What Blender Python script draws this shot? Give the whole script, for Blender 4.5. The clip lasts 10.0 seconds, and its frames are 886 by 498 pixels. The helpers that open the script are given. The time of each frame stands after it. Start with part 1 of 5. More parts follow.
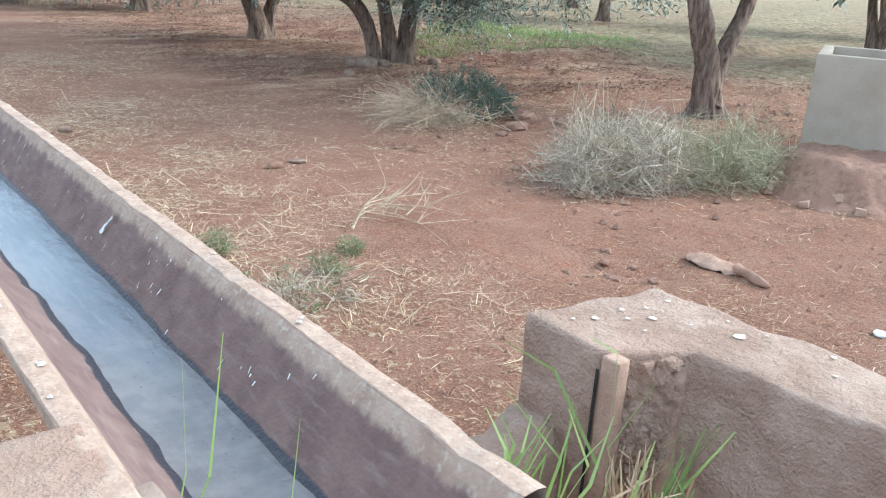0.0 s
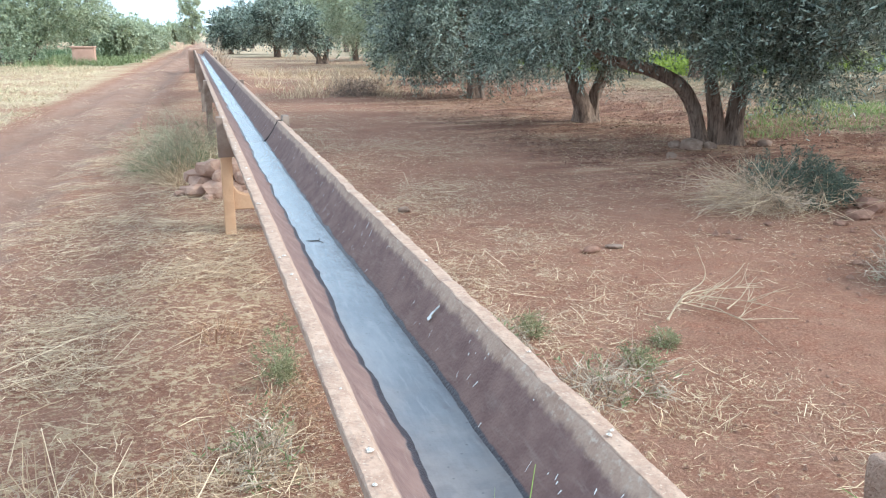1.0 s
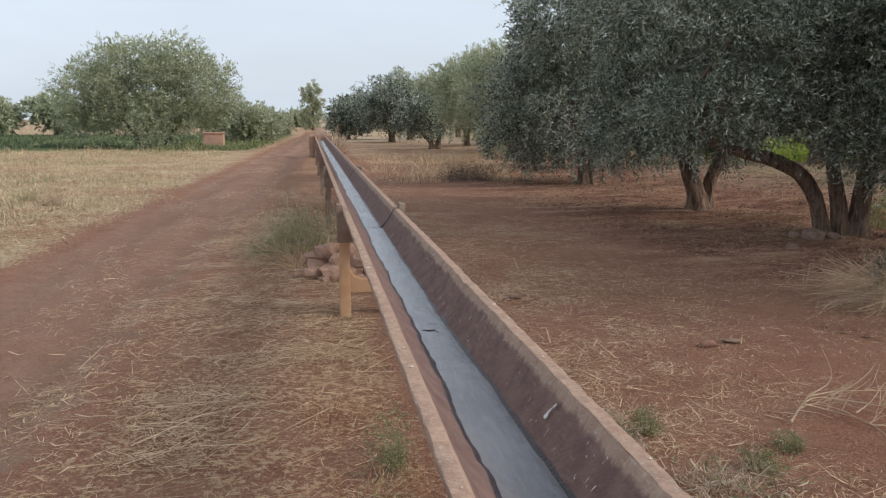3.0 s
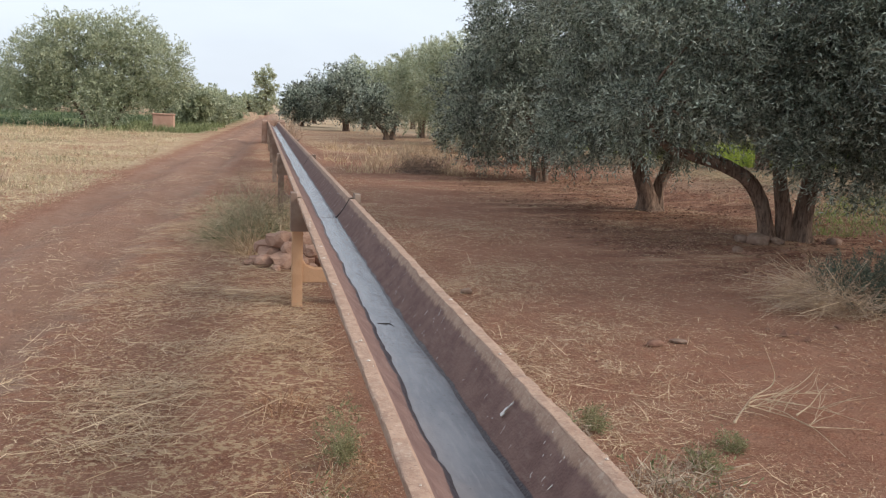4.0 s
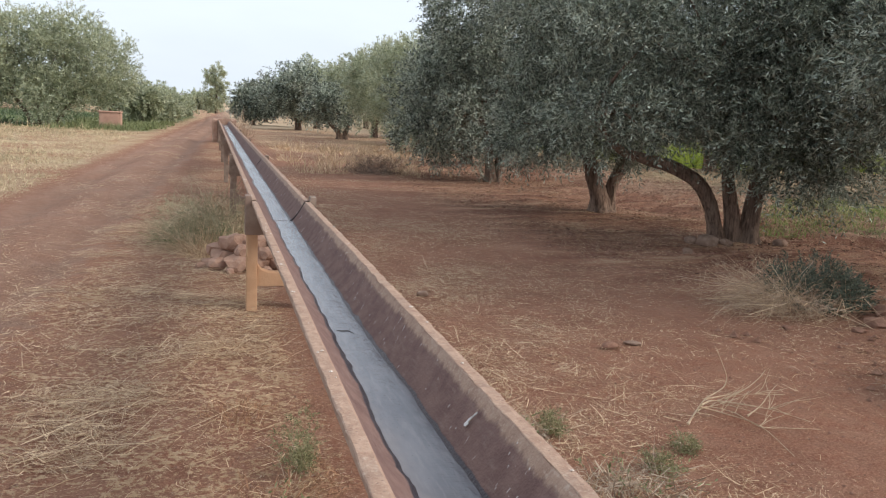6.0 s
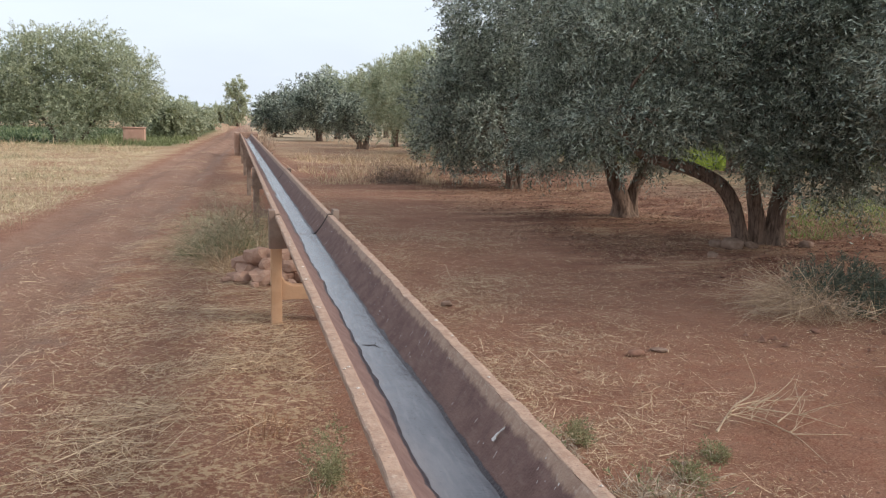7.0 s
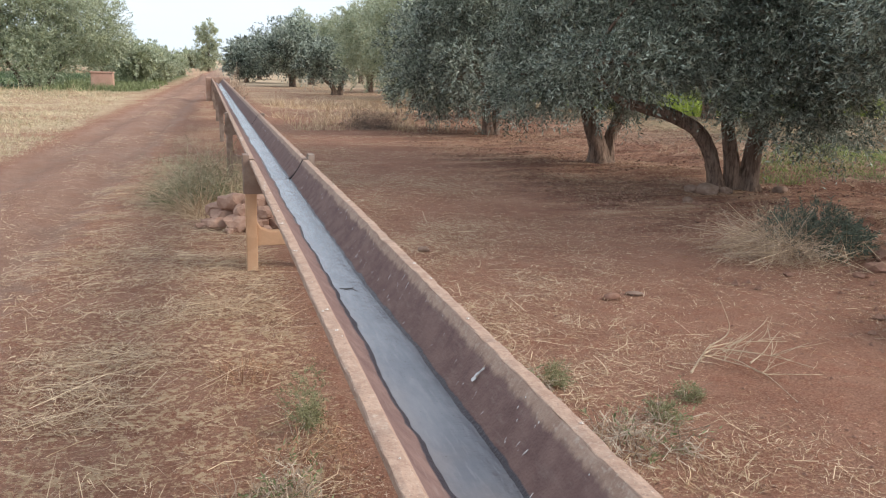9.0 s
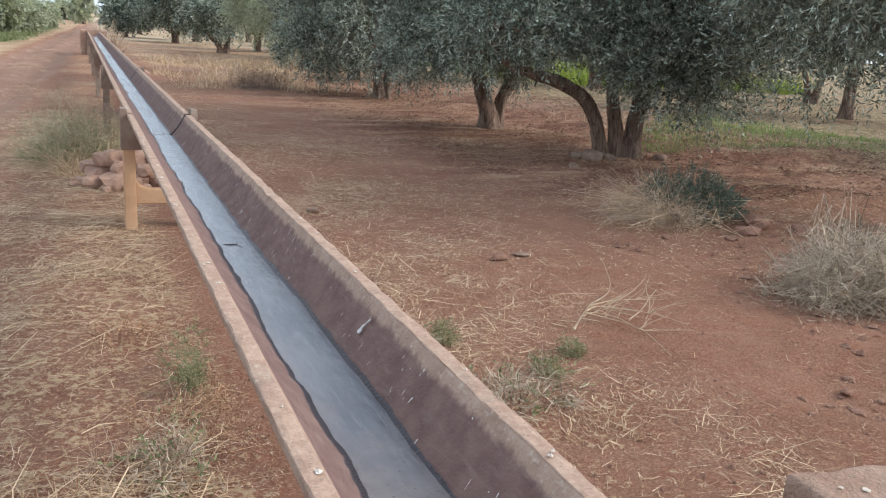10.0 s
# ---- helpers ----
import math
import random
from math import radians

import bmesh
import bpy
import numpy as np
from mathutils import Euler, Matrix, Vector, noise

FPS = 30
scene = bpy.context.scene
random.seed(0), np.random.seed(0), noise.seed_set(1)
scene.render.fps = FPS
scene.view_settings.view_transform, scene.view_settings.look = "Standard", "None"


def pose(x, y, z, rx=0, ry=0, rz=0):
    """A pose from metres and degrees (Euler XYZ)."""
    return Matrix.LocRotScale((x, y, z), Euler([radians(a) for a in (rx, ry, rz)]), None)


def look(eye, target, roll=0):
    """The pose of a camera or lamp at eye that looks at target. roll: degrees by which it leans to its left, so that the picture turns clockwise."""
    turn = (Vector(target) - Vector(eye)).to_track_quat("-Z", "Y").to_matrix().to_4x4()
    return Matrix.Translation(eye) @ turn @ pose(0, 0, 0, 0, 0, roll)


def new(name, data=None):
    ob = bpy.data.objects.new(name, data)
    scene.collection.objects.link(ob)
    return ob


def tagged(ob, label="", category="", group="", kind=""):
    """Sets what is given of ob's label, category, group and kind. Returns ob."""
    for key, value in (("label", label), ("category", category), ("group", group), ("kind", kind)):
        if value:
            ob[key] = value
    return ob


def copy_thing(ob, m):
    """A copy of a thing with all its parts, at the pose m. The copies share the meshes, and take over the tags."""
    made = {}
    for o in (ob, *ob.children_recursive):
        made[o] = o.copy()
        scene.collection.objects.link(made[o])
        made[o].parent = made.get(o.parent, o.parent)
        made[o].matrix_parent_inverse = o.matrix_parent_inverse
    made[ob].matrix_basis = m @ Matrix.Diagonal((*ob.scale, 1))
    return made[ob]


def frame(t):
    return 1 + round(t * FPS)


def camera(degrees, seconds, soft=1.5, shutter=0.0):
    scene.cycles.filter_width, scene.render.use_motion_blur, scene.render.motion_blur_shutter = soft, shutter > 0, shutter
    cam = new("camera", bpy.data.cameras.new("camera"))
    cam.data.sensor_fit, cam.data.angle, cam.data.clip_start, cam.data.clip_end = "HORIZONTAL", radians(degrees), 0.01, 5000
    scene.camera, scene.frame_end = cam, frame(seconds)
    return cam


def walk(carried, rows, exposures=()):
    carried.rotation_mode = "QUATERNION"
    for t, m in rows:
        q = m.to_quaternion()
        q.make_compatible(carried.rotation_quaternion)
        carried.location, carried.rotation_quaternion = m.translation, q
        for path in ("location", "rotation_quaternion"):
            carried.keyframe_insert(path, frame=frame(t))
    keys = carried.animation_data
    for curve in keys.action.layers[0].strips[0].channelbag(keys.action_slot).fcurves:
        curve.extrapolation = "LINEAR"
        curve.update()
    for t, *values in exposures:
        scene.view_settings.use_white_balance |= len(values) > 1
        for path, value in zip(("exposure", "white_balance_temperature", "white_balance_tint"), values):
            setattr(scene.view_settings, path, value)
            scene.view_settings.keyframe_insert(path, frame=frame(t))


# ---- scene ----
cam = camera(56.36, 10.0, 1.15)
PATH = [
    (0, (-0.462, 0.003, 1.588), (0.732, 1.465, 0.928), 3.5),
    (0.2, (-0.460, 0.010, 1.606), (0.628, 1.566, 0.977), 2.0),
    (0.5, (-0.458, 0.017, 1.624), (0.435, 1.706, 1.035), 0.35),
    (1, (-0.460, 0.024, 1.644), (0.095, 1.878, 1.139), 0.1),
    (1.5, (-0.455, 0.001, 1.683), (-0.093, 1.933, 1.309), -4.64),
    (2, (-0.464, -0.021, 1.696), (-0.155, 1.928, 1.371), -2.16),
    (2.5, (-0.484, -0.022, 1.697), (-0.192, 1.932, 1.386), -0.56),
    (4, (-0.538, 0.007, 1.705), (-0.106, 1.932, 1.377), 2.45),
    (4.5, (-0.545, 0.008, 1.698), (-0.011, 1.906, 1.359), 4.56),
    (5, (-0.565, 0.013, 1.706), (0.014, 1.896, 1.364), 4.69),
    (6.5, (-0.568, 0.023, 1.750), (-0.058, 1.931, 1.437), 1.87),
    (7, (-0.573, 0.018, 1.760), (-0.083, 1.933, 1.451), 1.46),
    (7.5, (-0.573, 0.026, 1.751), (-0.082, 1.938, 1.432), 1.36),
    (8, (-0.574, 0.038, 1.745), (-0.076, 1.941, 1.385), 1.62),
    (8.5, (-0.581, 0.045, 1.734), (-0.064, 1.935, 1.335), 1.58),
    (9, (-0.575, 0.045, 1.735), (-0.032, 1.920, 1.303), 1.61),
    (9.5, (-0.572, 0.049, 1.725), (0.015, 1.906, 1.270), 1.56),
    (10, (-0.559, 0.049, 1.690), (0.229, 1.818, 1.190), 3.76),
]
EXPOSURES = [(0, 1.32, 5250, -2), (0.5, 1.31, 5250, -2), (1, 1.2, 5450, 0), (1.5, 0.3, 5850, 6), (2, 0.0, 6300, 9), (2.5, -0.02, 6400, 10), (4, 0.28, 6550, 12), (4.5, 0.42, 6550, 12), (5, 0.50, 6550, 12),
             (6.5, 0.3, 6500, 12), (7.5, 0.3, 6500, 12), (8.5, 0.52, 6350, 11), (9.5, 0.6, 6250, 10), (10, 0.63, 6050, 8)]
walk(cam, [(t, look(eye, aim, lean)) for t, eye, aim, lean in PATH], EXPOSURES)

# ---- sky and sun: a hazy, mostly overcast afternoon ----
world = bpy.data.worlds.new("world")
scene.world = world
world.use_nodes = True
wn, wl = world.node_tree.nodes, world.node_tree.links
wn.clear()
SUN_ELEV, SUN_TURN = radians(34), radians(112)
sky = wn.new("ShaderNodeTexSky")
sky.sky_type, sky.sun_disc = "NISHITA", False
sky.sun_elevation, sky.sun_rotation = SUN_ELEV, SUN_TURN
sky.air_density, sky.dust_density, sky.ozone_density = 1.0, 4.0, 1.5
coord = wn.new("ShaderNodeTexCoord")
cloud = wn.new("ShaderNodeTexNoise")
cloud.inputs["Scale"].default_value, cloud.inputs["Detail"].default_value = 2.2, 5
stretch = wn.new("ShaderNodeMapping")
stretch.inputs["Scale"].default_value = (1, 1, 3.5)
wl.new(coord.outputs["Generated"], stretch.inputs["Vector"])
wl.new(stretch.outputs[0], cloud.inputs["Vector"])
veil = wn.new("ShaderNodeMapRange")
veil.inputs["From Min"].default_value, veil.inputs["From Max"].default_value = 0.3, 0.75
veil.inputs["To Min"].default_value, veil.inputs["To Max"].default_value = 0.72, 0.9
wl.new(cloud.outputs["Fac"], veil.inputs["Value"])
layer = wn.new("ShaderNodeMix")
layer.data_type = "RGBA"
layer.inputs["B"].default_value = (9.2, 10.3, 11.5, 1)
wl.new(veil.outputs[0], layer.inputs["Factor"])
wl.new(sky.outputs[0], layer.inputs["A"])
back = wn.new("ShaderNodeBackground")
back.inputs["Strength"].default_value = 0.09
wl.new(layer.outputs["Result"], back.inputs["Color"])
wl.new(back.outputs[0], wn.new("ShaderNodeOutputWorld").inputs[0])

sun = new("sun", bpy.data.lights.new("sun", "SUN"))
sun.data.energy, sun.data.angle, sun.data.color = 2.3, radians(26), (1, 0.92, 0.82)
sun.matrix_world = look((0, 0, 0), (-math.sin(SUN_TURN) * math.cos(SUN_ELEV), -math.cos(SUN_TURN) * math.cos(SUN_ELEV), -math.sin(SUN_ELEV)))


# ---- materials ----
class Shade:
    """A small builder for node materials."""

    def __init__(self, name, rough=0.9, spec=0.3, metal=0.0):
        self.m = bpy.data.materials.new(name)
        self.m.use_nodes = True
        self.t = self.m.node_tree
        self.n, self.l = self.t.nodes, self.t.links
        self.b = self.n["Principled BSDF"]
        self.b.inputs["Roughness"].default_value = rough
        self.b.inputs["Specular IOR Level"].default_value = spec
        self.b.inputs["Metallic"].default_value = metal
        self.geo = self.n.new("ShaderNodeNewGeometry")
        self.tc = self.n.new("ShaderNodeTexCoord")
        self.pos = self.geo.outputs["Position"]

    def put(self, value, socket):
        if isinstance(value, (int, float)):
            socket.default_value = value
        elif isinstance(value, tuple):
            socket.default_value = value if len(value) == 4 else (*value, 1)
        else:
            self.l.new(value, socket)

    def noise(self, scale, detail=4, vec=None, squash=None, rough=0.6):
        node = self.n.new("ShaderNodeTexNoise")
        node.inputs["Scale"].default_value, node.inputs["Detail"].default_value = scale, detail
        node.inputs["Roughness"].default_value = rough
        src = self.pos if vec is None else vec
        if squash:
            mp = self.n.new("ShaderNodeMapping")
            mp.inputs["Scale"].default_value = squash
            self.l.new(src, mp.inputs["Vector"])
            src = mp.outputs[0]
        self.l.new(src, node.inputs["Vector"])
        return node.outputs["Fac"]

    def cells(self, scale, vec=None):
        node = self.n.new("ShaderNodeTexVoronoi")
        node.inputs["Scale"].default_value = scale
        self.l.new(self.pos if vec is None else vec, node.inputs["Vector"])
        return node.outputs["Distance"]

    def span(self, value, a, b, lo=0.0, hi=1.0):
        node = self.n.new("ShaderNodeMapRange")
        node.interpolation_type = "SMOOTHSTEP"
        for key, v in (("From Min", a), ("From Max", b), ("To Min", lo), ("To Max", hi)):
            node.inputs[key].default_value = v
        self.put(value, node.inputs["Value"])
        return node.outputs[0]

    def math(self, op, a, b=0.0, c=0.0):
        node = self.n.new("ShaderNodeMath")
        node.operation = op
        for s, v in zip(node.inputs, (a, b, c)):
            self.put(v, s)
        return node.outputs[0]

    def axis(self, vec=None):
        node = self.n.new("ShaderNodeSeparateXYZ")
        self.l.new(self.pos if vec is None else vec, node.inputs[0])
        return node.outputs

    def mix(self, fac, a, b, blend="MIX"):
        node = self.n.new("ShaderNodeMix")
        node.data_type, node.blend_type = "RGBA", blend
        self.put(fac, node.inputs["Factor"])
        self.put(a, node.inputs["A"])
        self.put(b, node.inputs["B"])
        return node.outputs["Result"]

    def island(self):
        return self.geo.outputs["Random Per Island"]

    def each(self):
        return self.n.new("ShaderNodeObjectInfo").outputs["Random"]

    def color(self, c):
        self.put(c, self.b.inputs["Base Color"])
        return self

    def rough(self, r):
        self.put(r, self.b.inputs["Roughness"])
        return self

    def bump(self, height, strength=0.5, distance=0.01):
        node = self.n.new("ShaderNodeBump")
        node.inputs["Strength"].default_value, node.inputs["Distance"].default_value = strength, distance
        self.l.new(height, node.inputs["Height"])
        self.l.new(node.outputs[0], self.b.inputs["Normal"])
        return self

    def thin(self, share, c):
        """Lets a share of the light through, as leaves and dry blades do."""
        tr, mx = self.n.new("ShaderNodeBsdfTranslucent"), self.n.new("ShaderNodeMixShader")
        self.put(c, tr.inputs["Color"])
        mx.inputs[0].default_value = share
        self.l.new(self.b.outputs[0], mx.inputs[1])
        self.l.new(tr.outputs[0], mx.inputs[2])
        self.l.new(mx.outputs[0], self.n["Material Output"].inputs["Surface"])
        return self


def blades(name, dark, light, tip=None, share=0.25, rough=0.6, spec=0.3, skew=1.0):
    s = Shade(name, rough, spec)
    r = s.island()
    c = s.mix(s.math("POWER", r, skew), dark, light)
    if tip:
        c = s.mix(s.span(s.noise(1.7, 3), 0.45, 0.65), c, s.mix(r, tip, light))
    return s.color(c).thin(share, c).m


def stone_like(name, a, b, c, scale=6.0, bump=0.6, rough=0.92, dist=0.008):
    s = Shade(name, rough, 0.2)
    col = s.mix(s.span(s.noise(scale, 6), 0.32, 0.68), a, b)
    col = s.mix(s.span(s.noise(scale * 0.23, 3), 0.45, 0.7), col, c)
    col = s.mix(s.span(s.cells(scale * 9), 0.0, 0.25, 0.35, 0.0), col, tuple(v * 0.45 for v in a))
    h = s.math("ADD", s.noise(scale * 4, 8), s.math("MULTIPLY", s.noise(scale * 22, 4), 0.35))
    return s.color(col).bump(h, bump, dist).m


def ground_material():
    s = Shade("red_soil_and_straw", 0.96, 0.12)
    x, y, z = s.axis()
    n_big, n_mid, n_low = s.noise(0.35, 5), s.noise(1.8, 6), s.noise(5.5, 5)
    fine, grit = s.noise(24, 8, rough=0.75), s.noise(75, 4, rough=0.7)
    wob = s.math("MULTIPLY", s.math("SUBTRACT", n_mid, 0.5), 1.4)
    jag = s.math("ADD", wob, s.math("MULTIPLY", s.math("SUBTRACT", n_low, 0.5), 1.6))
    soil = s.mix(s.span(n_mid, 0.3, 0.7), (0.262, 0.125, 0.080), (0.375, 0.198, 0.133))
    soil = s.mix(s.span(n_low, 0.42, 0.68), soil, (0.325, 0.146, 0.092))
    soil = s.mix(s.span(grit, 0.42, 0.7), s.mix(0.28, soil, (0.09, 0.040, 0.027)), s.mix(0.5, soil, (0.45, 0.27, 0.185)))
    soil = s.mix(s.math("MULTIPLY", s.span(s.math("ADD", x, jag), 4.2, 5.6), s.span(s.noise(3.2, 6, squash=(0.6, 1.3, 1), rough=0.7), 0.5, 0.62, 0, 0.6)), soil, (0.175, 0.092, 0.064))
    tilled = s.math("MULTIPLY", s.span(s.math("ADD", x, jag), 2.6, 4.6), s.span(s.math("ADD", y, jag), 7.0, 9.0))
    clot = s.math("ADD", s.noise(1.1, 6, squash=(0.45, 1.25, 1), rough=0.72), s.math("MULTIPLY", s.math("SUBTRACT", fine, 0.5), 0.35))
    soil = s.mix(s.math("MULTIPLY", tilled, s.span(clot, 0.49, 0.56, 0, 0.8)), soil, s.mix(grit, (0.085, 0.040, 0.028), (0.23, 0.110, 0.072)))
    soil = s.mix(s.math("MULTIPLY", tilled, s.span(clot, 0.47, 0.38, 0, 0.75)), soil, s.mix(grit, (0.30, 0.18, 0.115), (0.60, 0.42, 0.28)))
    tint = s.noise(0.55, 5, squash=(1, 0.8, 1), rough=0.7)
    straw_c = s.mix(s.span(x, -2.8, -4.2), s.mix(grit, (0.30, 0.185, 0.11), (0.66, 0.49, 0.31)), s.mix(grit, (0.34, 0.25, 0.145), (0.68, 0.56, 0.37)))
    straw_c = s.mix(s.span(tint, 0.5, 0.62, 0, 0.85), straw_c, s.mix(grit, (0.22, 0.13, 0.075), (0.48, 0.31, 0.18)))
    straw_c = s.mix(s.span(tint, 0.46, 0.36, 0, 0.8), straw_c, s.mix(s.math("MULTIPLY", s.span(x, -2.6, -4.0), 1.0), s.mix(grit, (0.28, 0.165, 0.10), (0.58, 0.41, 0.265)), s.mix(grit, (0.21, 0.17, 0.085), (0.50, 0.42, 0.25))))
    track = s.math("MULTIPLY_ADD", y, 0.036, -3.1)
    off = s.math("ADD", s.math("SUBTRACT", x, track), s.math("MULTIPLY", jag, 0.55))
    field = s.span(off, -0.7, -1.7)
    verge = s.math("MULTIPLY", s.span(off, 0.6, 1.4), s.span(x, 0.2, -0.1))
    near_right = s.math("MULTIPLY", s.span(x, 0.1, 0.4), s.span(s.math("ADD", x, jag), 3.2, 1.4))
    under = s.span(s.math("ADD", x, jag), 3.6, 5.4)
    cover = s.math("MAXIMUM", s.math("MULTIPLY", field, 0.60), s.math("MULTIPLY", verge, 0.42))
    cover = s.math("MAXIMUM", cover, s.math("MULTIPLY", near_right, 0.26))
    cover = s.math("MAXIMUM", cover, s.math("MULTIPLY", under, 0.20))
    cover = s.math("MAXIMUM", cover, 0.06)
    far_pale = s.math("MULTIPLY", s.span(x, 0.5, 2.0), s.span(s.math("MULTIPLY_ADD", wob, 6.0, y), 22, 34))
    cover = s.math("MAXIMUM", cover, s.math("MULTIPLY", far_pale, 0.55))
    cover = s.math("ADD", cover, s.math("ADD", s.math("MULTIPLY", s.math("SUBTRACT", n_big, 0.5), 1.0), s.math("MULTIPLY", s.math("SUBTRACT", n_low, 0.5), 0.9)))
    gap = s.math("ADD", fine, s.math("MULTIPLY_ADD", cover, 0.32, -0.66))
    col = s.mix(s.span(gap, -0.03, 0.05), soil, straw_c)
    # pale, dry cultivated strip far off and the alley between the tree rows
    pale = s.math("MULTIPLY", s.span(s.math("MULTIPLY_ADD", wob, 5.0, y), 56, 64), s.span(x, 0.0, 2.5))
    col = s.mix(s.math("MULTIPLY", pale, 0.8), col, (0.52, 0.40, 0.27))
    alley = s.math("MULTIPLY", s.span(s.math("ADD", x, s.math("MULTIPLY", jag, 1.2)), 8.6, 9.4), s.span(s.math("MULTIPLY_ADD", jag, 0.5, y), 10.5, 11.2))
    alley = s.math("MULTIPLY", alley, s.span(s.math("ADD", s.noise(0.7, 5), s.math("MULTIPLY", s.math("SUBTRACT", fine, 0.5), 0.5)), 0.38, 0.56))
    col = s.mix(s.math("MULTIPLY", alley, s.span(fine, 0.35, 0.6, 0.1, 0.5)), col, s.mix(grit, (0.22, 0.155, 0.105), (0.42, 0.32, 0.225)))
    # ground further right: dull weedy green, with tree shade painted in as darkening
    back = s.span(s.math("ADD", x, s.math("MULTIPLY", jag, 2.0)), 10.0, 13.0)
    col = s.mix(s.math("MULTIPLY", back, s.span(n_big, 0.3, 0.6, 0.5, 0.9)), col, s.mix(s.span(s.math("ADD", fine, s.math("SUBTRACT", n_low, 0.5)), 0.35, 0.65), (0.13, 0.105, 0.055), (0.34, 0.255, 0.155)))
    # the track is trodden, duller and finer, with loose soil between its ruts
    rut = s.math("ABSOLUTE", s.math("SUBTRACT", s.math("ABSOLUTE", off), 0.58))
    trod = s.math("MAXIMUM", s.span(rut, 0.55, 0.15), s.span(s.math("ABSOLUTE", off), 1.15, 0.7, 0, 0.8))
    dust = s.mix(s.span(s.noise(1.1, 6, squash=(1.2, 0.35, 1), rough=0.7), 0.35, 0.65), (0.25, 0.152, 0.108), (0.37, 0.250, 0.186))
    dust = s.mix(s.span(fine, 0.4, 0.7, 0, 0.5), dust, (0.37, 0.255, 0.188))
    dust = s.mix(s.math("MULTIPLY", s.span(rut, 0.3, 0.08), s.span(n_low, 0.3, 0.6, 0.1, 0.55)), dust, (0.225, 0.135, 0.096))
    col = s.mix(s.math("MULTIPLY", trod, s.span(s.math("ADD", n_mid, s.math("MULTIPLY", s.math("SUBTRACT", fine, 0.5), 0.8)), 0.30, 0.62, 0.9, 0.55)), col, dust)
    bare = s.math("MULTIPLY", s.span(off, -0.9, -2.0), s.span(s.noise(0.42, 7, squash=(0.7, 1.5, 1), rough=0.72), 0.5, 0.62, 0, 0.7))
    col = s.mix(bare, col, s.mix(s.span(fine, 0.4, 0.62), (0.23, 0.145, 0.09), (0.42, 0.30, 0.18)))
    # green verge beyond the stubble
    lush = s.math("MULTIPLY", s.span(s.math("MULTIPLY_ADD", wob, 2.0, y), 44, 48), s.span(s.math("ADD", off, wob), -1.6, -3.0))
    lush = s.math("MULTIPLY", lush, s.span(y, 100, 90))
    col = s.mix(s.math("MULTIPLY", lush, s.span(n_mid, 0.2, 0.5)), col, (0.10, 0.13, 0.05))
    h = s.math("ADD", s.math("MULTIPLY", fine, 1.0), s.math("ADD", s.math("MULTIPLY", n_low, 1.9), s.math("MULTIPLY", grit, 0.35)))
    return s.color(col).bump(h, 1.0, 0.035).m


def flume_material():
    s = Shade("channel_concrete", 0.85, 0.3)
    x, y, z = s.axis()
    ed = s.math("MULTIPLY", s.math("SUBTRACT", s.noise(9, 6, squash=(1, 1, 0.35)), 0.5), 0.06)
    drip = s.math("MULTIPLY", s.math("SUBTRACT", s.noise(40, 4, squash=(1, 1, 0.06)), 0.5), 0.03)
    zz = s.math("ADD", z, s.math("ADD", ed, drip))
    inside = s.math("LESS_THAN", s.math("ABSOLUTE", x), 0.1985)
    inside = s.math("MULTIPLY", inside, s.math("GREATER_THAN", s.math("MULTIPLY_ADD", s.math("MULTIPLY", x, x), -4.6, z), 0.722))
    grey = s.mix(s.span(s.noise(14, 6), 0.3, 0.7), (0.28, 0.180, 0.132), (0.375, 0.260, 0.193))
    grey = s.mix(s.span(s.noise(70, 5), 0.5, 0.72), grey, (0.42, 0.325, 0.255))
    silt = s.mix(s.span(s.noise(11, 6), 0.3, 0.7), (0.136, 0.080, 0.070), (0.202, 0.126, 0.106))
    silt = s.mix(s.span(s.noise(60, 4, squash=(1, 0.2, 1)), 0.5, 0.75, 0, 0.6), silt, (0.24, 0.17, 0.145))
    stained = s.math("MULTIPLY", inside, s.span(zz, 0.922, 0.902))
    col = s.mix(stained, grey, silt)
    wet = s.math("MULTIPLY", inside, s.span(s.math("ADD", s.math("MULTIPLY_ADD", ed, 0.35, z), s.span(y, 2.7, 3.5, 0.0, 0.009)), 0.800, 0.795))
    col = s.mix(wet, col, (0.042, 0.036, 0.042))
    top = s.span(z, 0.943, 0.947)
    rim = s.mix(s.span(s.noise(30, 6), 0.35, 0.7), (0.315, 0.200, 0.143), (0.425, 0.290, 0.212))
    rim = s.mix(s.span(s.cells(60), 0.0, 0.3, 0.7, 0.0), rim, (0.20, 0.14, 0.11))
    rim = s.mix(s.span(s.noise(130, 3), 0.6, 0.68, 0, 0.6), rim, (0.54, 0.43, 0.34))
    col = s.mix(top, col, rim)
    s.rough(s.mix(wet, (0.88,) * 3, (0.35,) * 3))
    h = s.math("ADD", s.noise(60, 8), s.math("MULTIPLY", s.cells(120), 0.4))
    return s.color(col).bump(h, 0.5, 0.006).m


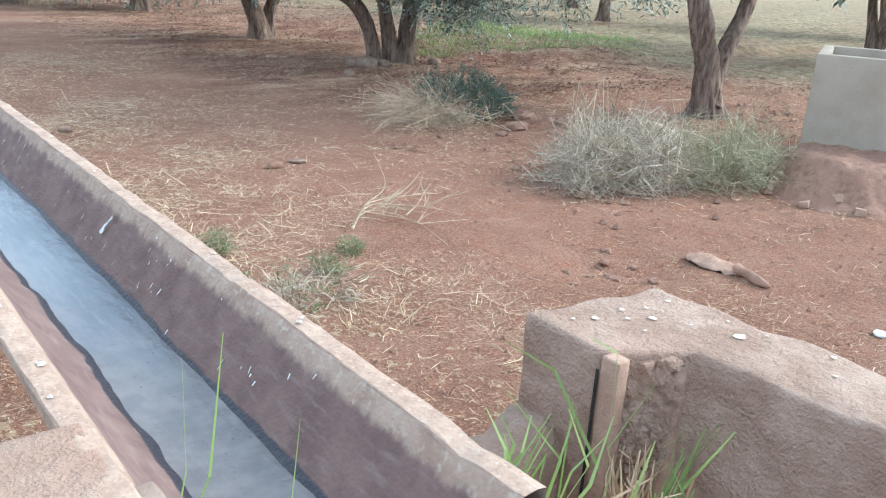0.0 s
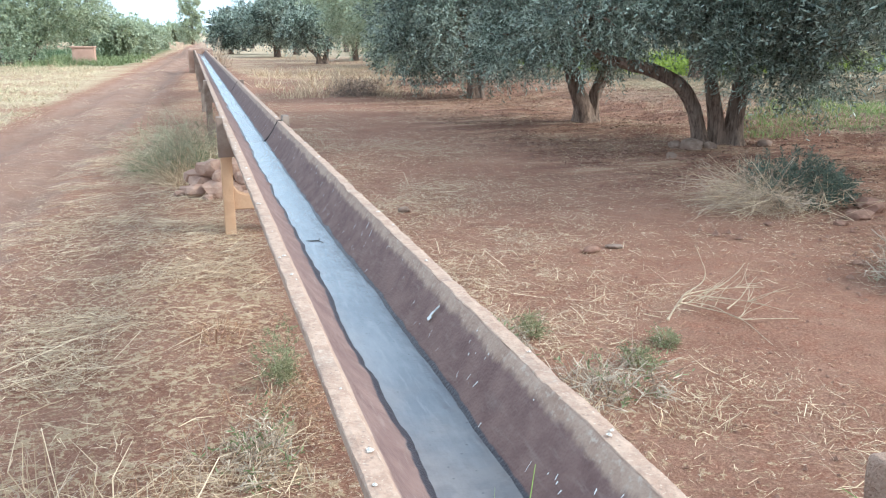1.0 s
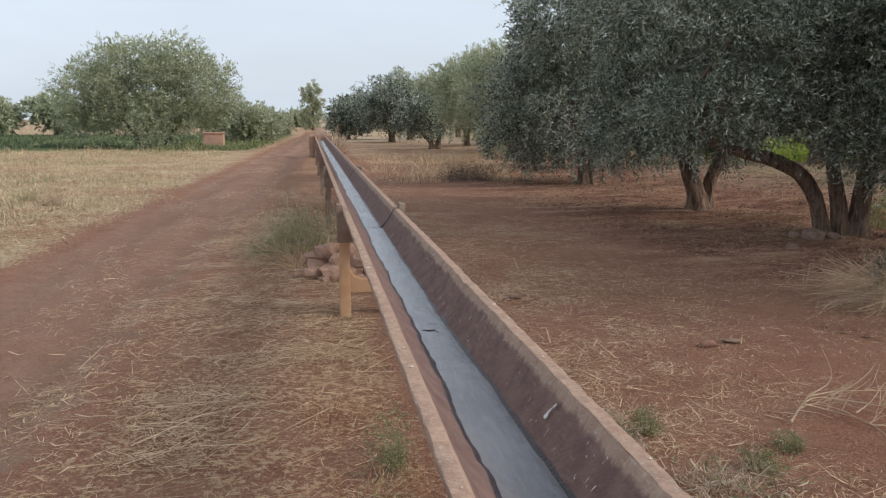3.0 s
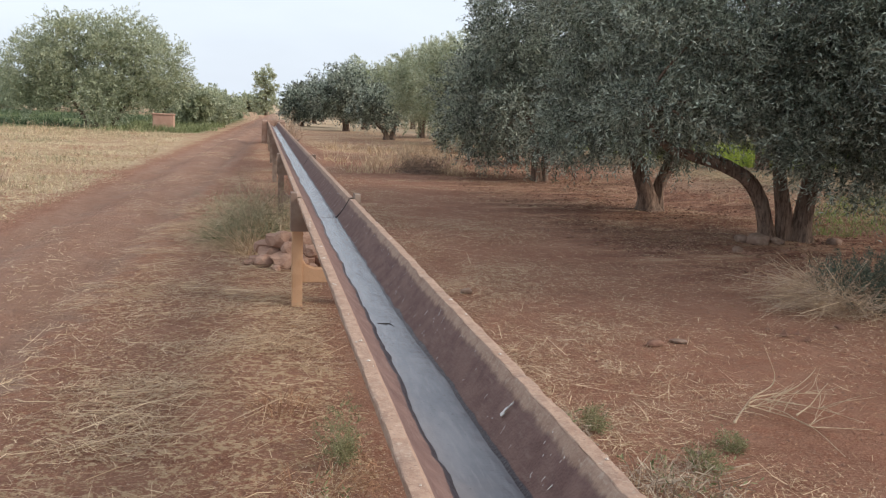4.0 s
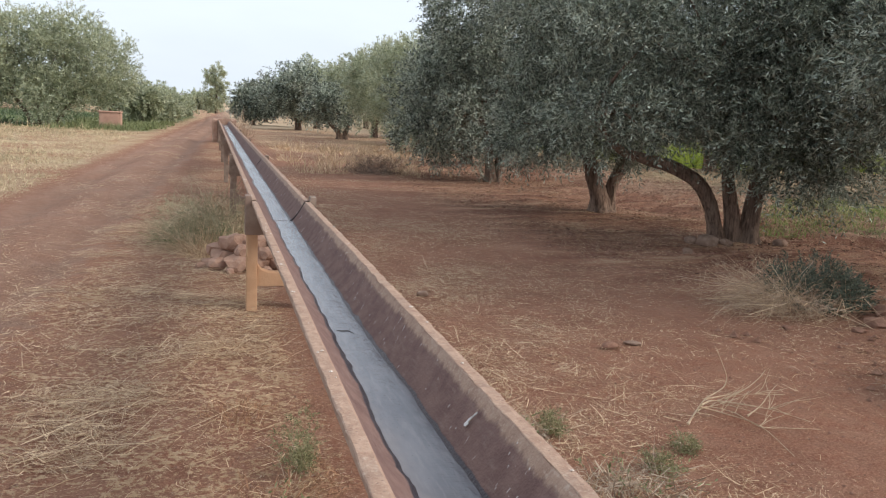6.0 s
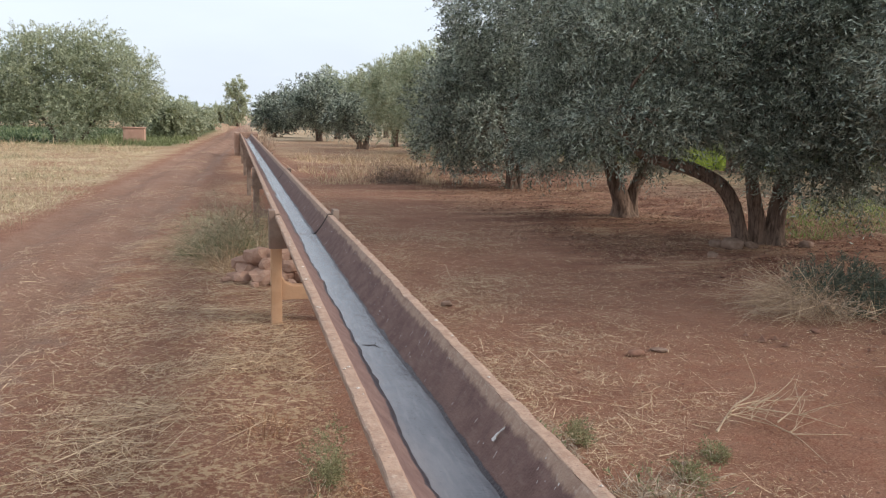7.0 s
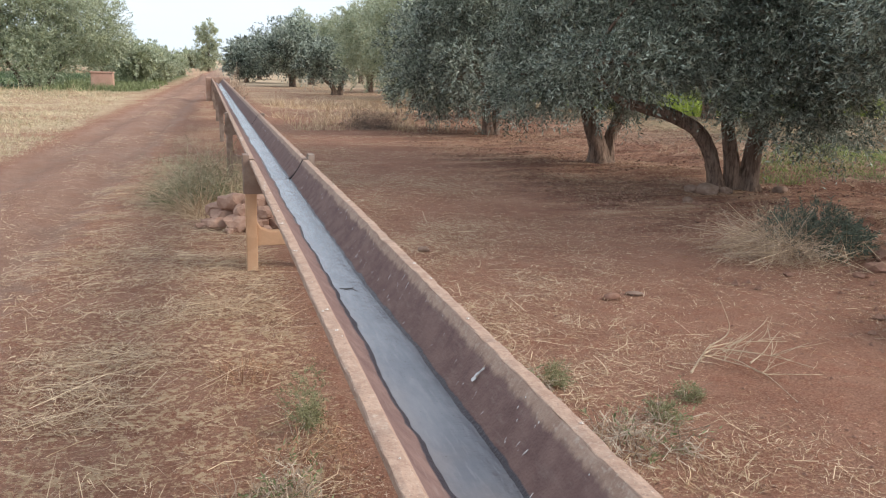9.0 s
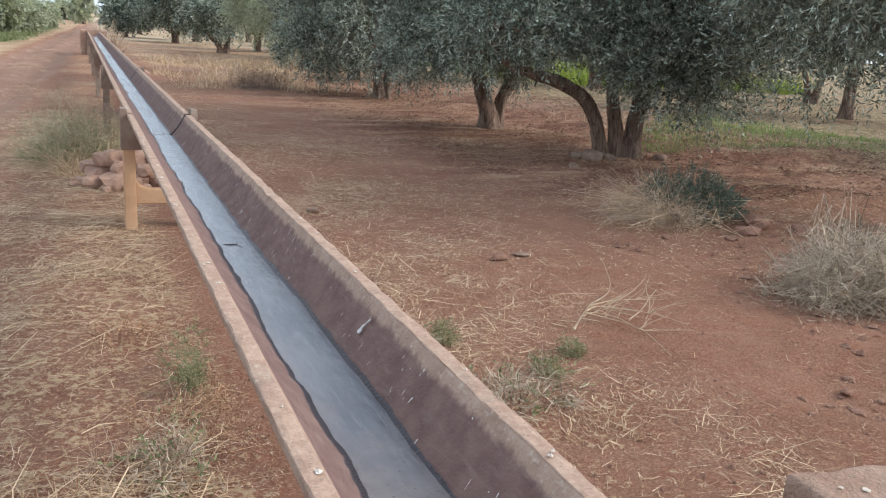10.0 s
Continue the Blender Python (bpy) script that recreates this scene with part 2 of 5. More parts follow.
def water_material():
    s = Shade("shallow_silty_water", 0.05, 0.5)
    s.b.inputs["IOR"].default_value = 1.45
    bed = s.noise(5, 5, squash=(3, 0.6, 1))
    col = s.mix(s.span(bed, 0.3, 0.7), (0.080, 0.078, 0.092), (0.135, 0.128, 0.138))
    col = s.mix(s.span(s.noise(60, 4, squash=(1, 0.12, 1)), 0.5, 0.7, 0, 0.45), col, (0.18, 0.17, 0.175))
    x, y, z = s.axis()
    shoal = s.math("ADD", s.math("MULTIPLY", x, -6.0), s.math("MULTIPLY", s.math("SUBTRACT", s.noise(7, 5), 0.5), 0.7))
    col = s.mix(s.span(shoal, 0.1, 0.45, 0, 0.55), col, (0.17, 0.145, 0.14))
    near = s.span(s.math("ADD", y, s.noise(6, 5)), 2.5, 1.7, 0, 0.8)
    col = s.mix(near, col, s.mix(s.span(s.noise(16, 5), 0.35, 0.65), (0.115, 0.086, 0.078), (0.175, 0.135, 0.118)))
    col = s.mix(s.span(s.cells(26), 0.10, 0.04, 0, 0.6), col, (0.045, 0.035, 0.032))
    h = s.math("ADD", s.noise(14, 3, squash=(1.6, 0.7, 1)), s.math("MULTIPLY", s.noise(70, 3, squash=(0.5, 1.4, 1)), 0.35))
    s.rough(s.span(s.noise(3, 3), 0.3, 0.7, 0.05, 0.16))
    return s.color(col).bump(h, 0.22, 0.015).m


def bark_material():
    s = Shade("olive_bark", 0.95, 0.15)
    obj = s.tc.outputs["Object"]
    ridge = s.noise(9, 8, vec=obj, squash=(2.2, 2.2, 0.35), rough=0.7)
    col = s.mix(s.span(ridge, 0.35, 0.65), (0.085, 0.055, 0.041), (0.29, 0.20, 0.15))
    col = s.mix(s.span(s.noise(2.5, 4, vec=obj), 0.5, 0.75, 0, 0.6), col, (0.20, 0.155, 0.12))
    return s.color(col).bump(ridge, 1.0, 0.03).m


M_GROUND, M_FLUME, M_WATER, M_BARK = ground_material(), flume_material(), water_material(), bark_material()
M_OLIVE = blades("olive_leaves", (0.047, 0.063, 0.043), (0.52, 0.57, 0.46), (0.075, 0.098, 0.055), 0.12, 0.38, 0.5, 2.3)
# the same olive leaves painted paler, with the sunlight put into their colour
M_OLIVE_SUNLIT = blades("olive_leaves_sunward", (0.19, 0.22, 0.135), (0.55, 0.58, 0.42), (0.36, 0.37, 0.20), 0.38, 0.55, 0.35)
M_POPLAR = blades("poplar_leaves", (0.32, 0.35, 0.22), (0.58, 0.60, 0.44), None, 0.45)
M_STRAW = blades("dry_straw", (0.36, 0.235, 0.138), (0.80, 0.615, 0.41), None, 0.15, 0.75, 0.3, 1.1)
M_STRAW_GREY = blades("weathered_straw", (0.28, 0.188, 0.13), (0.62, 0.47, 0.345), None, 0.15, 0.8, 0.3, 1.1)
M_DARK = blades("dark_brown_flecks", (0.035, 0.017, 0.011), (0.13, 0.060, 0.036), None, 0.05, 0.9)
M_FIELD = blades("bleached_stubble", (0.40, 0.305, 0.175), (0.74, 0.62, 0.42), None, 0.15, 0.8)
M_LITTER = blades("brown_leaf_litter", (0.18, 0.098, 0.062), (0.62, 0.45, 0.32), None, 0.1, 0.85, 0.3, 1.2)
M_RUST = blades("rust_brown_litter", (0.24, 0.122, 0.070), (0.48, 0.285, 0.17), None, 0.1, 0.8)
M_GREEN = blades("green_weed", (0.12, 0.142, 0.060), (0.31, 0.335, 0.165), None, 0.3)
M_GRASS = blades("fresh_grass", (0.17, 0.25, 0.06), (0.33, 0.40, 0.14), None, 0.35, 0.5)
M_DARKWEED = blades("grey_green_weed", (0.06, 0.078, 0.055), (0.16, 0.175, 0.125), None, 0.2)
M_LIME = blades("yellow_green_crop", (0.20, 0.28, 0.045), (0.40, 0.46, 0.10), None, 0.35)
M_CROP = blades("young_green_crop", (0.075, 0.11, 0.055), (0.16, 0.20, 0.105), None, 0.25)
M_SAGE = blades("pale_thorn_twigs", (0.20, 0.150, 0.106), (0.66, 0.54, 0.41), None, 0.08, 0.8)
M_SAGE_GREEN = blades("pale_green_twigs", (0.18, 0.162, 0.092), (0.54, 0.475, 0.305), None, 0.1, 0.8)
M_SOFTWEED = blades("soft_green_weed", (0.15, 0.150, 0.075), (0.34, 0.325, 0.175), None, 0.3)
M_BRUSH = blades("grey_brushwood", (0.06, 0.045, 0.036), (0.27, 0.205, 0.16), None, 0.05, 0.9)
M_WOODTWIG = stone_like("dry_twig_bark", (0.40, 0.29, 0.19), (0.55, 0.43, 0.30), (0.47, 0.36, 0.25), 30, 0.4)
M_BLACKTWIG = stone_like("wet_twig", (0.03, 0.022, 0.018), (0.06, 0.045, 0.035), (0.04, 0.03, 0.025), 40, 0.3)
M_BOX = stone_like("weathered_box_concrete", (0.35, 0.220, 0.158), (0.50, 0.345, 0.262), (0.43, 0.262, 0.188), 7, 1.0, 0.92, 0.03)
M_GUIDE = stone_like("pinkish_mortar", (0.34, 0.205, 0.145), (0.46, 0.30, 0.22), (0.39, 0.235, 0.17), 17, 0.8)
M_FOOT = stone_like("ochre_painted_concrete", (0.46, 0.275, 0.16), (0.57, 0.36, 0.22), (0.50, 0.30, 0.175), 7, 0.5)
M_FOOT_GREY = stone_like("dark_stained_concrete", (0.21, 0.15, 0.115), (0.34, 0.26, 0.205), (0.25, 0.17, 0.13), 7, 0.6)
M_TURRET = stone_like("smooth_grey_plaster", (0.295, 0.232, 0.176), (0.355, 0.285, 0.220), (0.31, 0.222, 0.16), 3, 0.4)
M_BRICK = stone_like("broken_red_brick", (0.29, 0.17, 0.12), (0.44, 0.285, 0.21), (0.36, 0.225, 0.165), 12, 0.9)
M_CLOD = stone_like("red_earth_clods", (0.20, 0.108, 0.075), (0.31, 0.178, 0.125), (0.25, 0.135, 0.095), 20, 1.0)
M_STONE = stone_like("field_stone", (0.20, 0.13, 0.095), (0.33, 0.235, 0.18), (0.24, 0.155, 0.115), 14, 0.9)
M_JOINT = stone_like("black_mastic_and_slot_shade", (0.018, 0.015, 0.014), (0.05, 0.04, 0.035), (0.03, 0.025, 0.02), 30, 0.6)
M_WHITE = stone_like("white_droppings", (0.62, 0.60, 0.57), (0.78, 0.76, 0.73), (0.70, 0.68, 0.65), 40, 0.3)
M_TAN = stone_like("tan_sacking", (0.28, 0.165, 0.115), (0.40, 0.255, 0.185), (0.33, 0.19, 0.13), 18, 0.8)
M_SPLAT = stone_like("dried_droppings", (0.50, 0.42, 0.36), (0.66, 0.59, 0.52), (0.56, 0.47, 0.40), 60, 0.3)
M_TERRA = stone_like("terracotta_plaster", (0.40, 0.235, 0.17), (0.49, 0.305, 0.225), (0.44, 0.26, 0.19), 4, 0.5)


# ---- building helpers ----
def part(name, data, material, parent=None, label=""):
    """Links a bmesh or a mesh as one object."""
    if isinstance(data, bmesh.types.BMesh):
        me = bpy.data.meshes.new(name)
        data.to_mesh(me)
        data.free()
    else:
        me = data
    me.materials.append(material)
    ob = new(name, me)
    ob.parent = parent
    return tagged(ob, label)


def thing(name, at, label, category, group="", kind=""):
    ob = new(name)
    ob.location = at
    ob.empty_display_size = 0.1
    return tagged(ob, label, category, group, kind)


def quads(V, F, smooth=False):
    """A mesh from arrays of points and four-cornered faces."""
    V, F = np.asarray(V, float).reshape(-1, 3), np.asarray(F, np.int32).reshape(-1, 4)
    me = bpy.data.meshes.new("mesh")
    me.vertices.add(len(V))
    me.vertices.foreach_set("co", V.ravel())
    me.loops.add(F.size)
    me.loops.foreach_set("vertex_index", F.ravel())
    me.polygons.add(len(F))
    me.polygons.foreach_set("loop_start", np.arange(0, F.size, 4))
    me.polygons.foreach_set("loop_total", np.full(len(F), 4))
    me.polygons.foreach_set("use_smooth", np.full(len(F), smooth))
    me.update(calc_edges=True)
    me.validate()
    return me


def lattice(ix, iy, seed=0):
    h = (ix.astype(np.int64) * 374761393 + iy.astype(np.int64) * 668265263 + seed * 1442695041) & 0x7FFFFFFF
    h = ((h ^ (h >> 13)) * 1274126177) & 0x7FFFFFFF
    return (h ^ (h >> 16)) % 100003 / 100003.0


def rough2(x, y, size, seed=0, octaves=3):
    """Smooth noise over the plan, about -0.5 to 0.5, with bumps of that size."""
    x, y = np.asarray(x, float) / size, np.asarray(y, float) / size
    out, amp, total = 0.0, 1.0, 0.0
    for o in range(octaves):
        ix, iy = np.floor(x), np.floor(y)
        fx, fy = x - ix, y - iy
        fx, fy = fx * fx * (3 - 2 * fx), fy * fy * (3 - 2 * fy)
        a, b = lattice(ix, iy, seed + o), lattice(ix + 1, iy, seed + o)
        c, d = lattice(ix, iy + 1, seed + o), lattice(ix + 1, iy + 1, seed + o)
        out = out + amp * ((a * (1 - fx) + b * fx) * (1 - fy) + (c * (1 - fx) + d * fx) * fy - 0.5)
        total, amp = total + amp, amp * 0.5
        x, y = x * 2.03, y * 2.03
    return out / total


def track_middle(y):
    return -3.1 + 0.036 * np.clip(y, -20, 70)


TREE_FEET = [(7.1, 10.9), (6.65, 14.4), (6.6, 20.6), (8.1, 5.7)]


def gz(x, y):
    """Height of the ground."""
    x, y = np.asarray(x, float), np.asarray(y, float)
    far = np.clip(1 - np.hypot(x, y - 10) / 60, 0.15, 1)
    z = (0.07 * rough2(x, y, 2.6, 1) + 0.035 * rough2(x, y, 0.5, 7)) * far
    off = x - track_middle(y)
    z = z - 0.05 * np.exp(-((off + 0.55) / 0.22) ** 2) - 0.05 * np.exp(-((off - 0.6) / 0.22) ** 2) + 0.03 * np.exp(-(off / 0.3) ** 2)
    rowband = np.clip((x - 4.8) / 1.5, 0, 1) * np.clip((50 - y) / 10, 0, 1)
    z = z + rowband * (0.13 * rough2(x, y, 1.0, 21) + 0.12 * rough2(x * 0.55, y, 0.4, 23) + 0.05 * rough2(x, y, 0.2, 27, 2))
    for tx, ty in TREE_FEET:
        near = np.exp(-((x - tx) ** 2 + (y - ty) ** 2) / 1.3)
        z = z * (1 - 0.95 * near) + 0.015 * near
    z = z + 0.10 * np.clip((x - 7.8) / 1.2, 0, 1) * np.clip((y + 0.6 * rough2(x, y, 1.5, 33) - 10.45) / 0.25, 0, 1) * np.clip((60 - y) / 30, 0, 1)
    z = z - np.exp(-((x - 3.08) ** 2 + (y - 2.82) ** 2) / 0.13) * (0.08 + 0.09 * rough2(x, y, 0.14, 61, 2))
    return z


def gzf(x, y):
    return float(gz(np.array([x]), np.array([y]))[0])


def tube(pts, radii, seg=8, knob=0.0, seed=0, steps=4):
    """A tapered, slightly gnarled limb along the points."""
    P, R = np.array(pts, float), np.array(radii, float)
    n = (len(P) - 1) * steps + 1
    u = np.linspace(0, len(P) - 1, n)
    k = np.clip(u.astype(int), 0, len(P) - 2)
    f = (u - k)[:, None]
    Q = np.vstack([2 * P[0] - P[1], P, 2 * P[-1] - P[-2]])
    a, b, c, d = Q[k], Q[k + 1], Q[k + 2], Q[k + 3]
    C = 0.5 * (2 * b + (c - a) * f + (2 * a - 5 * b + 4 * c - d) * f ** 2 + (3 * b - a - 3 * c + d) * f ** 3)
    r = np.interp(u, np.arange(len(R)), R)
    T = np.gradient(C, axis=0)
    T /= np.linalg.norm(T, axis=1)[:, None] + 1e-9
    ref = np.array([0, 0, 1.0]) if abs(T[:, 2]).mean() < 0.7 else np.array([1.0, 0, 0])
    A = np.cross(T, ref)
    A /= np.linalg.norm(A, axis=1)[:, None] + 1e-9
    B = np.cross(T, A)
    th = np.linspace(0, 2 * np.pi, seg, endpoint=False)
    rr = r[:, None] * (1 + knob * (np.sin(th * 3 + seed + u[:, None] * 0.8) * 0.6 + 2.0 * rough2(th[None] * 1.5 + seed * 9 + 0 * u[:, None], u[:, None] * 2.1, 1.0, seed)))
    if knob > 0.15:
        flare = 1 + 0.75 * np.exp(-u / 0.3)[:, None] * (1 + 0.5 * np.sin(th * 5 + seed))
        furrow = 1 - 0.14 * np.abs(np.sin(th * 4 + seed + np.sin(u[:, None] * 1.3) * 0.7)) ** 3
        rr = rr * flare * furrow
    V = C[:, None] + rr[..., None] * (np.cos(th)[None, :, None] * A[:, None] + np.sin(th)[None, :, None] * B[:, None])
    V = V.reshape(-1, 3)
    i, j = np.meshgrid(np.arange(n - 1), np.arange(seg), indexing="ij")
    F = np.stack([i * seg + j, i * seg + (j + 1) % seg, (i + 1) * seg + (j + 1) % seg, (i + 1) * seg + j], -1).reshape(-1, 4)
    m = len(V)
    V = np.vstack([V, C[-1:] + T[-1:] * r[-1] * 0.4])
    j = np.arange(0, seg, 2)
    base = (n - 1) * seg
    F = np.vstack([F, np.stack([base + j, base + (j + 1) % seg, base + (j + 2) % seg, np.full(len(j), m)], -1)])
    return V, F


def join(chunks):
    V, F, o = [], [], 0
    for v, f in chunks:
        V.append(v)
        F.append(f + o)
        o += len(v)
    return np.vstack(V), np.vstack(F)


def lump(size, seed, rough=0.25, cuts=2):
    """A worn, uneven stone about its middle."""
    bm = bmesh.new()
    bmesh.ops.create_icosphere(bm, subdivisions=cuts, radius=1)
    o = Vector((seed * 3.7, seed * 1.3, seed * 2.1))
    for v in bm.verts:
        k = 1 + rough * (noise.noise(v.co * 1.2 + o) * 1.3 + noise.noise(v.co * 3 + o) * 0.5)
        c = v.co * k
        m = max(abs(c.x), abs(c.y), abs(c.z))
        v.co = Vector((c.x * size[0], c.y * size[1], c.z * size[2])) * (1 / (0.55 + 0.45 * m))
    return bm


def weather(bm, z0, z1, cell, amp, bevel, seed, chip):
    """Rounds the edges of a block, cuts it finely and wears it."""
    bmesh.ops.recalc_face_normals(bm, faces=bm.faces[:])
    sharp = [e.verts[0].co.lerp(e.verts[1].co, 0.5) for e in bm.edges]
    lines = [(e.verts[0].co.copy(), e.verts[1].co.copy()) for e in bm.edges]
    middle = sum(sharp, Vector()) / len(sharp)
    bmesh.ops.bevel(bm, geom=bm.edges[:], offset=bevel, segments=2, affect="EDGES", profile=0.6)
    for _ in range(8):
        long = [e for e in bm.edges if e.calc_length() > cell * 1.6]
        if not long or len(bm.verts) > 40000:
            break
        bmesh.ops.subdivide_edges(bm, edges=long, cuts=1, use_grid_fill=True)
        bmesh.ops.triangulate(bm, faces=[f for f in bm.faces if len(f.verts) > 4])
    for v in bm.verts:
        o = v.co * 9 + Vector((seed * 5.1, seed * 2.3, 0))
        d = noise.noise_vector(o) * amp * 0.8 + noise.noise_vector(o * 3.1) * amp * 0.5 + noise.noise_vector(o * 0.25) * amp * 0.8
        if chip:
            near = 9.0
            for p, q in lines:
                w = q - p
                k = min(1, max(0, (v.co - p).dot(w) / w.length_squared))
                near = min(near, (v.co - p - w * k).length)
            if near < 0.05:
                d += (middle - v.co).normalized() * chip * (1 - near / 0.05) * max(0.0, noise.noise(o * 1.1) * 1.4 + 0.25)
        v.co += d
    for f in bm.faces:
        f.smooth = True
    return bm


def worn_box(x0, x1, y0, y1, z0, z1, cell=0.05, amp=0.006, bevel=0.012, seed=1, chip=0.0):
    """A block of concrete with rounded, chipped edges."""
    bm = bmesh.new()
    bmesh.ops.create_cube(bm, size=1, matrix=Matrix.Translation(((x0 + x1) / 2, (y0 + y1) / 2, (z0 + z1) / 2)) @ Matrix.Diagonal((x1 - x0, y1 - y0, z1 - z0, 1)))
    return weather(bm, z0, z1, cell, amp, bevel, seed, chip)


def worn_prism(plan, z0, z1, cell=0.05, amp=0.006, bevel=0.012, seed=1, chip=0.0):
    """The same for an upright block over a many-cornered plan; its top and bottom are cut into four-sided pieces."""
    bm = bmesh.new()
    low, high = [bm.verts.new((x, y, z0)) for x, y in plan], [bm.verts.new((x, y, z1)) for x, y in plan]
    n = len(plan)
    for k in range(n):
        bm.faces.new((low[k], low[(k + 1) % n], high[(k + 1) % n], high[k]))
    bm.faces.new(low[::-1])
    bm.faces.new(high)
    return weather(bm, z0, z1, cell, amp, bevel, seed, chip)


def strands(P, D, L, W, bend=0.3, rng=None, up=None, sag=0.0, short=False):
    """Thin blades: from P along D, of length L and width W, bent sideways; two faces each."""
    n = len(P)
    D = D / (np.linalg.norm(D, axis=1)[:, None] + 1e-9)
    side = np.cross(D, rng.normal(size=(n, 3)) if up is None else np.tile(up, (n, 1)) + 0.35 * rng.normal(size=(n, 3)))
    side /= np.linalg.norm(side, axis=1)[:, None] + 1e-9
    swing = rng.normal(size=(n, 3)) * bend * L[:, None] * 0.35
    mid = P + D * L[:, None] * 0.5 + swing * 0.5
    tip = P + D * L[:, None] + swing * -0.2
    tip[:, 2] -= sag * L * rng.uniform(0.2, 1.0, n)
    mid[:, 2] -= sag * 0.2 * L
    w = side * W[:, None] * 0.5
    if short:
        V = np.stack([P - w, mid - w, tip, mid + w], 1).reshape(-1, 3)
        return V, np.arange(len(V)).reshape(-1, 4)
    V = np.stack([P - w, P + w, mid + w * 0.9, mid - w * 0.9, tip + w * 0.25, tip - w * 0.25], 1).reshape(-1, 3)
    k = np.arange(n)[:, None] * 6
    F = np.stack([k + [[0, 1, 2, 3]], k + [[3, 2, 4, 5]]], 1).reshape(-1, 4)
    return V, F


def tuft(rng, middle, n, radius, height, lean=0.6, width=0.006, bend=0.6, flat=1.0, sag=0.3):
    """A clump of blades rising from one foot."""
    a, r = rng.uniform(0, 2 * np.pi, n), radius * np.sqrt(rng.uniform(0, 1, n)) * 0.6
    x, y = middle[0] + np.cos(a) * r, middle[1] + np.sin(a) * r * flat
    P = np.stack([x, y, gz(x, y) - 0.01], 1)
    a = a + rng.normal(0, 0.9, n)
    out = lean * rng.uniform(0, 1.8, n)
    D = np.stack([np.cos(a) * out, np.sin(a) * out, np.ones(n)], 1) + rng.normal(size=(n, 3)) * 0.3
    V, F = strands(P, D, height * (0.25 + 0.9 * rng.uniform(0, 1, n) ** 1.3), np.full(n, width) * rng.uniform(0.6, 1.3, n), bend, rng, None, sag)
    V[:, 2] = np.maximum(V[:, 2], gz(V[:, 0], V[:, 1]) - 0.005)
    return V, F


def leaf_cloud(rng, C, D, per, length, leaf, width, droop=0.25):
    """Sprays of narrow leaves: twigs from C along D with pairs of leaves."""
    n = len(C)
    D = D / (np.linalg.norm(D, axis=1)[:, None] + 1e-9)
    t = (np.arange(per) + 0.5) / per
    L = length * rng.uniform(0.6, 1.3, n)
    P = C[:, None] + D[:, None] * (t * 1.0)[None, :, None] * L[:, None, None]
    P[..., 2] -= droop * L[:, None] * t[None] ** 2
    A = np.cross(D, rng.normal(size=(n, 3)))
    A /= np.linalg.norm(A, axis=1)[:, None] + 1e-9
    B = np.cross(D, A)
    g = np.arange(per) * 2.4 + rng.uniform(0, 6, (n, 1))
    out = np.cos(g)[..., None] * A[:, None] + np.sin(g)[..., None] * B[:, None]
    d = 0.75 * D[:, None] + 0.75 * out + rng.normal(size=(n, per, 3)) * 0.25
    d /= np.linalg.norm(d, axis=2)[..., None]
    s = np.cross(d, out + rng.normal(size=(n, per, 3)) * 0.5)
    s /= np.linalg.norm(s, axis=2)[..., None] + 1e-9
    ll = leaf * rng.uniform(0.65, 1.25, (n, per, 1))
    ww = width * rng.uniform(0.7, 1.2, (n, per, 1)) * 0.5
    V = np.stack([P, P + d * ll * 0.45 + s * ww, P + d * ll, P + d * ll * 0.45 - s * ww], 2).reshape(-1, 3)
    return V, np.arange(len(V)).reshape(-1, 4)


def crown_points(rng, blobs, clumps, sprays, spread, inner=0.25):
    """Places and directions of sprays, bunched in clumps over the blobs (x, y, z, rx, ry, rz)."""
    B = np.array(blobs, float)
    w = (B[:, 3] * B[:, 4] + B[:, 4] * B[:, 5] + B[:, 3] * B[:, 5]) ** 0.75
    k = rng.choice(len(B), clumps, p=w / w.sum())
    u = rng.normal(size=(clumps, 3))
    u /= np.linalg.norm(u, axis=1)[:, None]
    rad = np.where(rng.uniform(size=clumps) < inner, rng.uniform(0.3, 0.8, clumps), rng.uniform(0.8, 1.08, clumps))
    C = B[k, :3] + u * B[k, 3:] * rad[:, None]
    size = spread * rng.uniform(0.6, 1.35, clumps)
    c = rng.integers(0, clumps, sprays)
    v = rng.normal(size=(sprays, 3))
    v /= np.linalg.norm(v, axis=1)[:, None]
    P = C[c] + v * (size[c] * rng.uniform(0.15, 1.0, sprays) ** 0.6)[:, None] * np.array([1, 1, 0.85])
    D = 0.55 * v + 0.55 * u[c] + rng.normal(size=(sprays, 3)) * 0.35 + np.array([0, 0, 0.12])
    return P, D


# ---- ground ----
def spaced(lo, hi, fine, grow=1.12, limit=2500):
    a = list(np.arange(lo, hi, fine))
    step, x, left, right = fine, a[-1], [], []
    while x < limit:
        step *= grow
        x += step
        right.append(x)
    step, x = fine, a[0]
    while x > -limit:
        step *= grow
        x -= step
        left.append(x)
    return np.array(left[::-1] + a + right)


gx, gy = spaced(-5, 9.5, 0.085), spaced(0.2, 16.5, 0.09)
X, Y = np.meshgrid(gx, gy, indexing="ij")
nx, ny = X.shape
ii, jj = np.meshgrid(np.arange(nx - 1), np.arange(ny - 1), indexing="ij")
F = np.stack([ii * ny + jj, (ii + 1) * ny + jj, (ii + 1) * ny + jj + 1, ii * ny + jj + 1], -1).reshape(-1, 4)
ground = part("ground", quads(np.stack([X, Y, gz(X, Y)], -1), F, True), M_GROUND)
